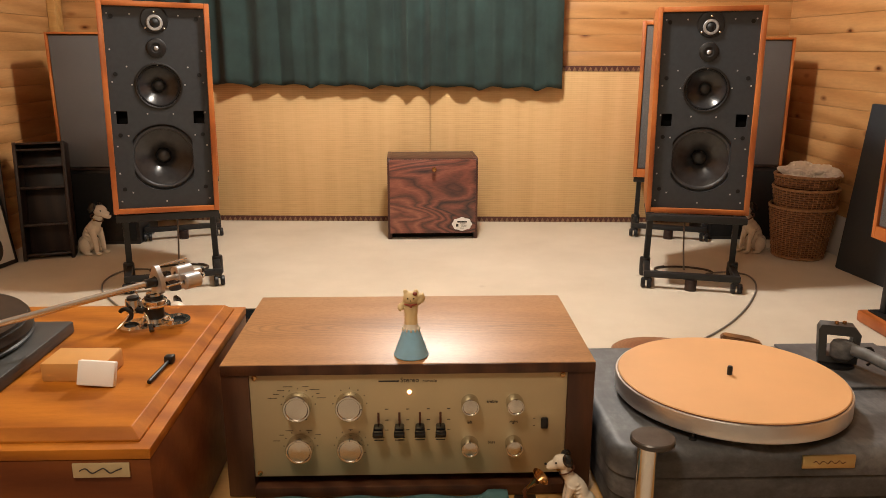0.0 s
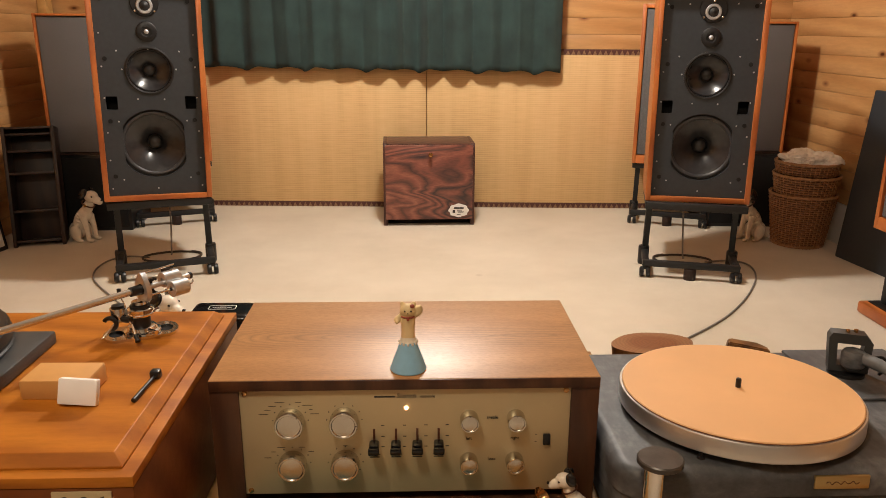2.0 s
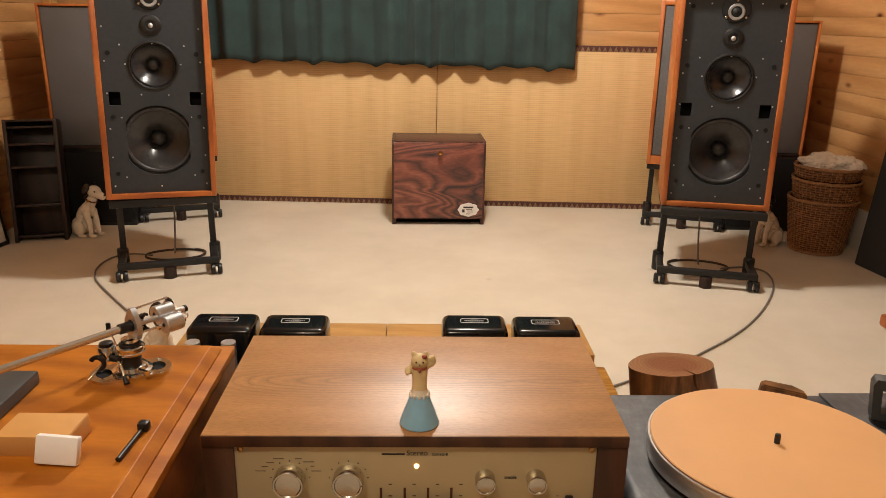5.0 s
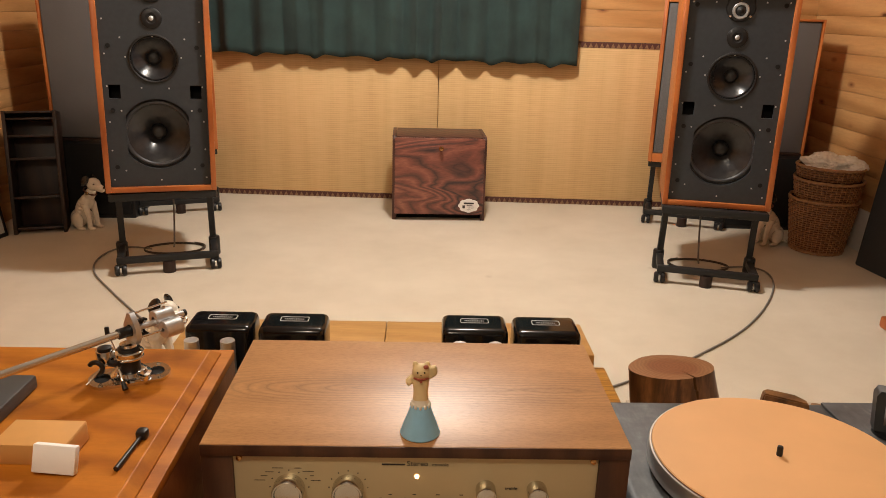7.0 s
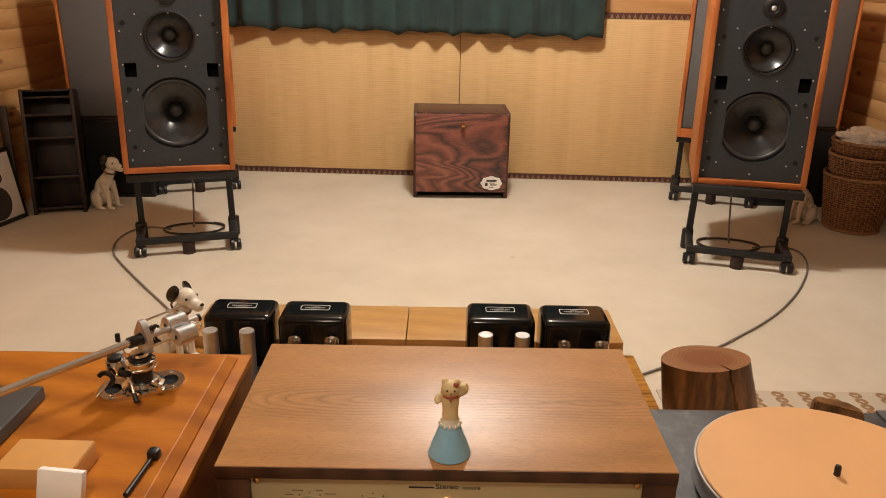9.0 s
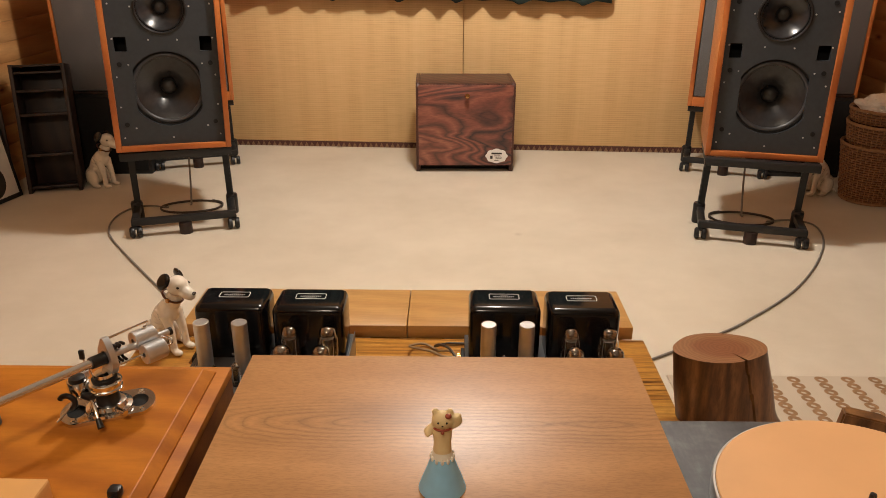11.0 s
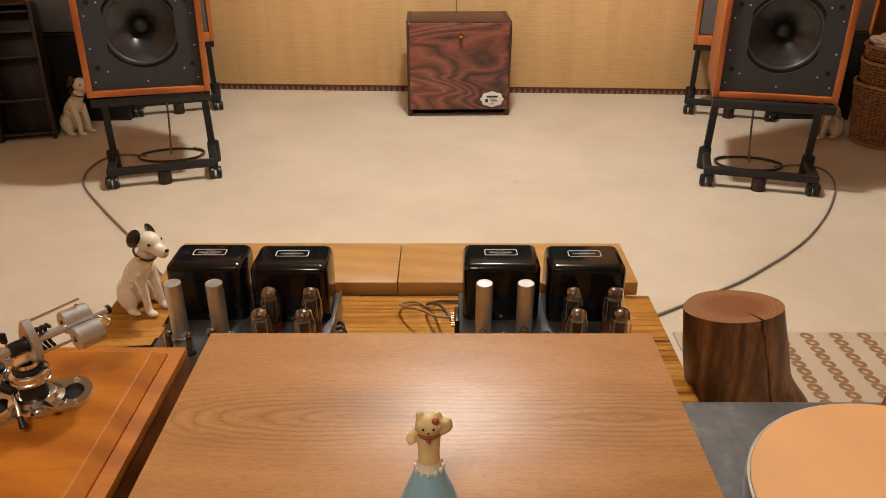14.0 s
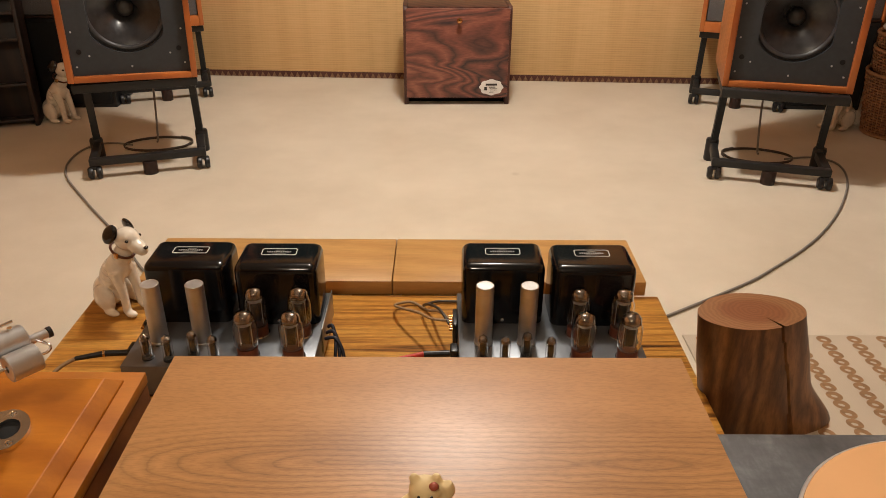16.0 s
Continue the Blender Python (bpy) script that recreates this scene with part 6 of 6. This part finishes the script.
# leads between the amplifiers
M["cable_tan"] = plain("tan_cable", (0.30, 0.20, 0.11), 0.5, 0, 0.1, 60, 0.05)
M["red"] = plain("red_sleeve", (0.45, 0.03, 0.02), 0.4, 0, 0.1, 60, 0.03)
M["navy"] = plain("navy_cable", (0.012, 0.015, 0.03), 0.4, 0, 0.1, 60, 0.03)
cable("speaker_lead", "tan speaker lead looping to the terminals", [(0.036, 1.02, 0.162), (0.00, 1.03, 0.160), (-0.03, 1.07, 0.150), (-0.075, 1.13, 0.125), (-0.085, 1.17, 0.108), (-0.05, 1.195, 0.099), (-0.01, 1.16, 0.099), (0.015, 1.09, 0.14), (0.036, 1.03, 0.160)], 0.0032, M["cable_tan"])
cable("speaker_lead", "dark speaker lead looping to the terminals", [(0.036, 1.01, 0.160), (0.015, 1.06, 0.165), (-0.01, 1.12, 0.140), (-0.02, 1.16, 0.112), (0.01, 1.20, 0.098), (0.06, 1.2, 0.098)], 0.0032, M["cable_dark"])
cable("input_lead", "tan input lead with a red plug sleeve", [(-0.062, 0.902, 0.150), (-0.095, 0.875, 0.135), (-0.13, 0.80, 0.11), (-0.15, 0.72, 0.0965)], 0.004, M["cable_tan"])
pg = thing("plug", "red and black phono plug in the amplifier", "plug", pose(0, 0, 0))
tube_part("sleeve", pg, M["red"], [(-0.062, 0.902, 0.150), (-0.016, 0.915, 0.151)], [0.004, 0.0062], smooth=1)
tube_part("barrel", pg, M["black"], [(-0.015, 0.9152, 0.151), (0.036, 0.920, 0.150)], 0.0068, smooth=1)
cable("input_lead", "tan input lead with a black plug", [(-0.695, 0.900, 0.148), (-0.725, 0.880, 0.135), (-0.752, 0.83, 0.108), (-0.765, 0.76, 0.0965)], 0.004, M["cable_tan"])
pg = thing("plug", "black phono plug with a gold ring", "plug", pose(0, 0, 0))
tube_part("barrel", pg, M["black"], [(-0.695, 0.900, 0.148), (-0.646, 0.914, 0.150)], [0.0045, 0.0062], smooth=1)
tube_part("ring", pg, M["brass"], [(-0.646, 0.914, 0.150), (-0.642, 0.915, 0.150)], 0.0068, smooth=1)
tube_part("tip", pg, M["black"], [(-0.642, 0.915, 0.150), (-0.594, 0.920, 0.149)], 0.0065, smooth=1)
for k in range(3):
    cable("mains_lead", "dark blue lead beside the chassis", [(-0.216, 1.010 - 0.022 * k, 0.152), (-0.206 + 0.006 * k, 1.006 - 0.022 * k, 0.156), (-0.198 + 0.010 * k, 0.985 - 0.02 * k, 0.130), (-0.198 + 0.009 * k, 0.93, 0.099), (-0.20 + 0.009 * k, 0.82, 0.0965)], 0.0038, M["navy"])


# ---- tree stump stool and rug ----
def stump(name, label, m, r, h, lean, seed, squash=1.0):
    s = thing(name, label, "stump", m)
    bm = bmesh.new()
    nz, na = 16, 150
    rows = []
    for j in range(nz + 1):
        u = j / nz
        row = []
        for i in range(na):
            a = 2 * math.pi * i / na
            rr = r * (1.16 - 0.16 * u) * (1 + 0.16 * max(0, -math.cos(a - 0.25)) ** 7 + 0.07 * math.sin(2 * a + seed) + 0.035 * math.sin(3 * a + 2 * seed) + 0.02 * noise.noise(Vector((2 * math.cos(a), 2 * math.sin(a), 3 * u + seed))))
            if u < 0.40:
                k = 1 - u / 0.40
                rr *= 1 + 0.30 * k * k * (3 - 2 * k) * max(0, math.cos(a - 0.1)) ** 3
            crack = abs((a - 5.15 - 0.05 * math.sin(4 * u) + math.pi) % (2 * math.pi) - math.pi)
            if crack < 0.024 + 0.012 * math.sin(5 * u):
                rr *= 0.74
            row.append(bm.verts.new((rr * math.cos(a) + lean * (1 - u), squash * rr * math.sin(a), h * u)))
        rows.append(row)
    for a, b in zip(rows, rows[1:]):
        for i in range(na):
            bm.faces.new((a[i], a[(i + 1) % na], b[(i + 1) % na], b[i])).smooth = True
    bm.faces.new(rows[0][::-1])
    part("trunk", bm, M["bark"], s, "peeled dark brown trunk with a deep split")
    bm = bmesh.new()
    c = bm.verts.new((0, 0, h))
    ring = []
    for i in range(na):
        a = 2 * math.pi * i / na
        rr = r * (1 + 0.16 * max(0, -math.cos(a - 0.25)) ** 7 + 0.07 * math.sin(2 * a + seed) + 0.035 * math.sin(3 * a + 2 * seed) + 0.02 * noise.noise(Vector((2 * math.cos(a), 2 * math.sin(a), 3 + seed))))
        crack = abs((a - 5.15 + math.pi) % (2 * math.pi) - math.pi)
        if crack < 0.03:
            rr *= 0.40
        ring.append(bm.verts.new((rr * math.cos(a), squash * rr * math.sin(a), h + 0.0005)))
    for i in range(na):
        bm.faces.new((c, ring[i], ring[(i + 1) % na]))
    part("cut_face", bm, M["rings"], s, "sawn top with growth rings")


def rings_material():
    m, n, l, b = material("growth_rings")
    v = coords(n, l, (1, 1.25, 1))
    w = n.new("ShaderNodeTexWave")
    w.wave_type, w.rings_direction = "RINGS", "Z"
    w.inputs["Scale"].default_value = 34
    w.inputs["Distortion"].default_value = 4.5
    w.inputs["Detail"].default_value = 4
    w.inputs["Detail Scale"].default_value = 2.0
    l.new(v, w.inputs["Vector"])
    g = n.new("ShaderNodeVectorMath")
    g.operation = "LENGTH"
    flat = n.new("ShaderNodeVectorMath")
    flat.operation = "MULTIPLY"
    flat.inputs[1].default_value = (0.8, 1.0, 0.0)
    l.new(v, flat.inputs[0])
    l.new(flat.outputs[0], g.inputs[0])
    r = ramp(n, [(0.0, (0.235, 0.102, 0.038)), (0.6, (0.262, 0.118, 0.046)), (1.0, (0.280, 0.130, 0.052))])
    l.new(w.outputs["Fac"], r.inputs["Fac"])
    heart = ramp(n, [(0.35, (0.80, 0.62, 0.52)), (0.6, (1, 1, 1))])
    mr = n.new("ShaderNodeMapRange")
    mr.inputs["From Min"].default_value, mr.inputs["From Max"].default_value = 0.040, 0.062
    mr.inputs["To Min"].default_value, mr.inputs["To Max"].default_value = 0.30, 0.62
    l.new(g.outputs["Value"], mr.inputs["Value"])
    l.new(mr.outputs["Result"], heart.inputs["Fac"])
    mul = n.new("ShaderNodeMix")
    mul.data_type, mul.blend_type = "RGBA", "MULTIPLY"
    mul.inputs[0].default_value = 1.0
    l.new(r.outputs["Color"], mul.inputs[6])
    l.new(heart.outputs["Color"], mul.inputs[7])
    l.new(mul.outputs[2], b.inputs["Base Color"])
    b.inputs["Roughness"].default_value = 0.45
    bump(n, l, b, w.outputs["Fac"], 0.15, 0.001)
    return m


M["rings"] = rings_material()
M["bark"] = wood("peeled_trunk", (0.090, 0.037, 0.013), (0.185, 0.080, 0.026), (0.27, 0.125, 0.042), (12, 12, 2.6), 0.36, 3.4, 0.45, coat=0.15)
stump("tree_stump", "peeled brown tree stump with a split side", pose(0.610, 0.905, 0, 0, 0, 0), 0.094, 0.262, 0.058, 0.6, 0.72)
wb = thing("wood_block", "small dark reddish wooden block on the turntable plinth", "block", pose(0.532, 0.246, 0.5232, -1.2, 0, -14))
bm = bmesh.new()
pts = [(-0.034, -0.010), (0.034, -0.010), (0.034, 0.002), (0.016, 0.012), (-0.026, 0.012), (-0.034, 0.006)]
lo = [bm.verts.new((x, y, 0)) for x, y in pts]
hi = [bm.verts.new((x * 0.9, y * 0.9, 0.026 - 0.008 * max(0, x) / 0.034)) for x, y in pts]
bm.faces.new(lo[::-1]), bm.faces.new(hi)
for i in range(6):
    bm.faces.new((lo[i], lo[(i + 1) % 6], hi[(i + 1) % 6], hi[i]))
bmesh.ops.bevel(bm, geom=list(bm.edges), offset=0.002, segments=2, affect="EDGES")
part("block", bm, M["bark"], wb)

M["rug"] = weave("rug_weave", (0.50, 0.42, 0.32), (0.64, 0.56, 0.45), 60, 60, 0.95, 0.4, 0.001, 0.08)
rug = thing("rug", "cream woven rug with rows of brown ring motifs", "rug", pose(0, 0, 0))
box_part("woven_base", rug, M["rug"], (0.60, 1.75, 0.30, 1.205, 0.0005, 0.006), 0.002, "cream woven ground")
bm = bmesh.new()
rng = random.Random(4)
for i in range(15):
    x = 0.644 + 0.0720 * i
    for j in range(30):
        y = 1.184 - 0.0300 * j
        x1, y1 = x + rng.uniform(-0.0015, 0.0015), y + rng.uniform(-0.001, 0.001)
        tilt = radians(-28)
        for k in range(16):
            q = []
            for r, a in ((0, k), (1, k), (1, k + 1), (0, k + 1)):
                a = 2 * math.pi * a / 16
                u, v = ((0.0068, 0.0042), (0.0170, 0.0150))[r]
                px_, py_ = u * math.cos(a), v * math.sin(a) - (0.0016 if r == 0 else 0)
                q.append(bm.verts.new((x1 + px_ * math.cos(tilt) - py_ * math.sin(tilt), y1 + px_ * math.sin(tilt) + py_ * math.cos(tilt), 0.0066)))
            bm.faces.new(q)
M["motif"] = plain("brown_yarn", (0.30, 0.170, 0.080), 0.9, 0, 0.2, 90, 0.3)
tagged(part("motif", bm, M["motif"], rug, "rows of brown ring motifs"), kind="stuff")
cable("thin_wire", "thin teal wire lying beside the stump", [(0.545, 1.02, 0.004), (0.560, 1.04, 0.010), (0.575, 1.015, 0.012), (0.568, 0.985, 0.004), (0.552, 0.97, 0.004)], 0.0016, M["teal"])
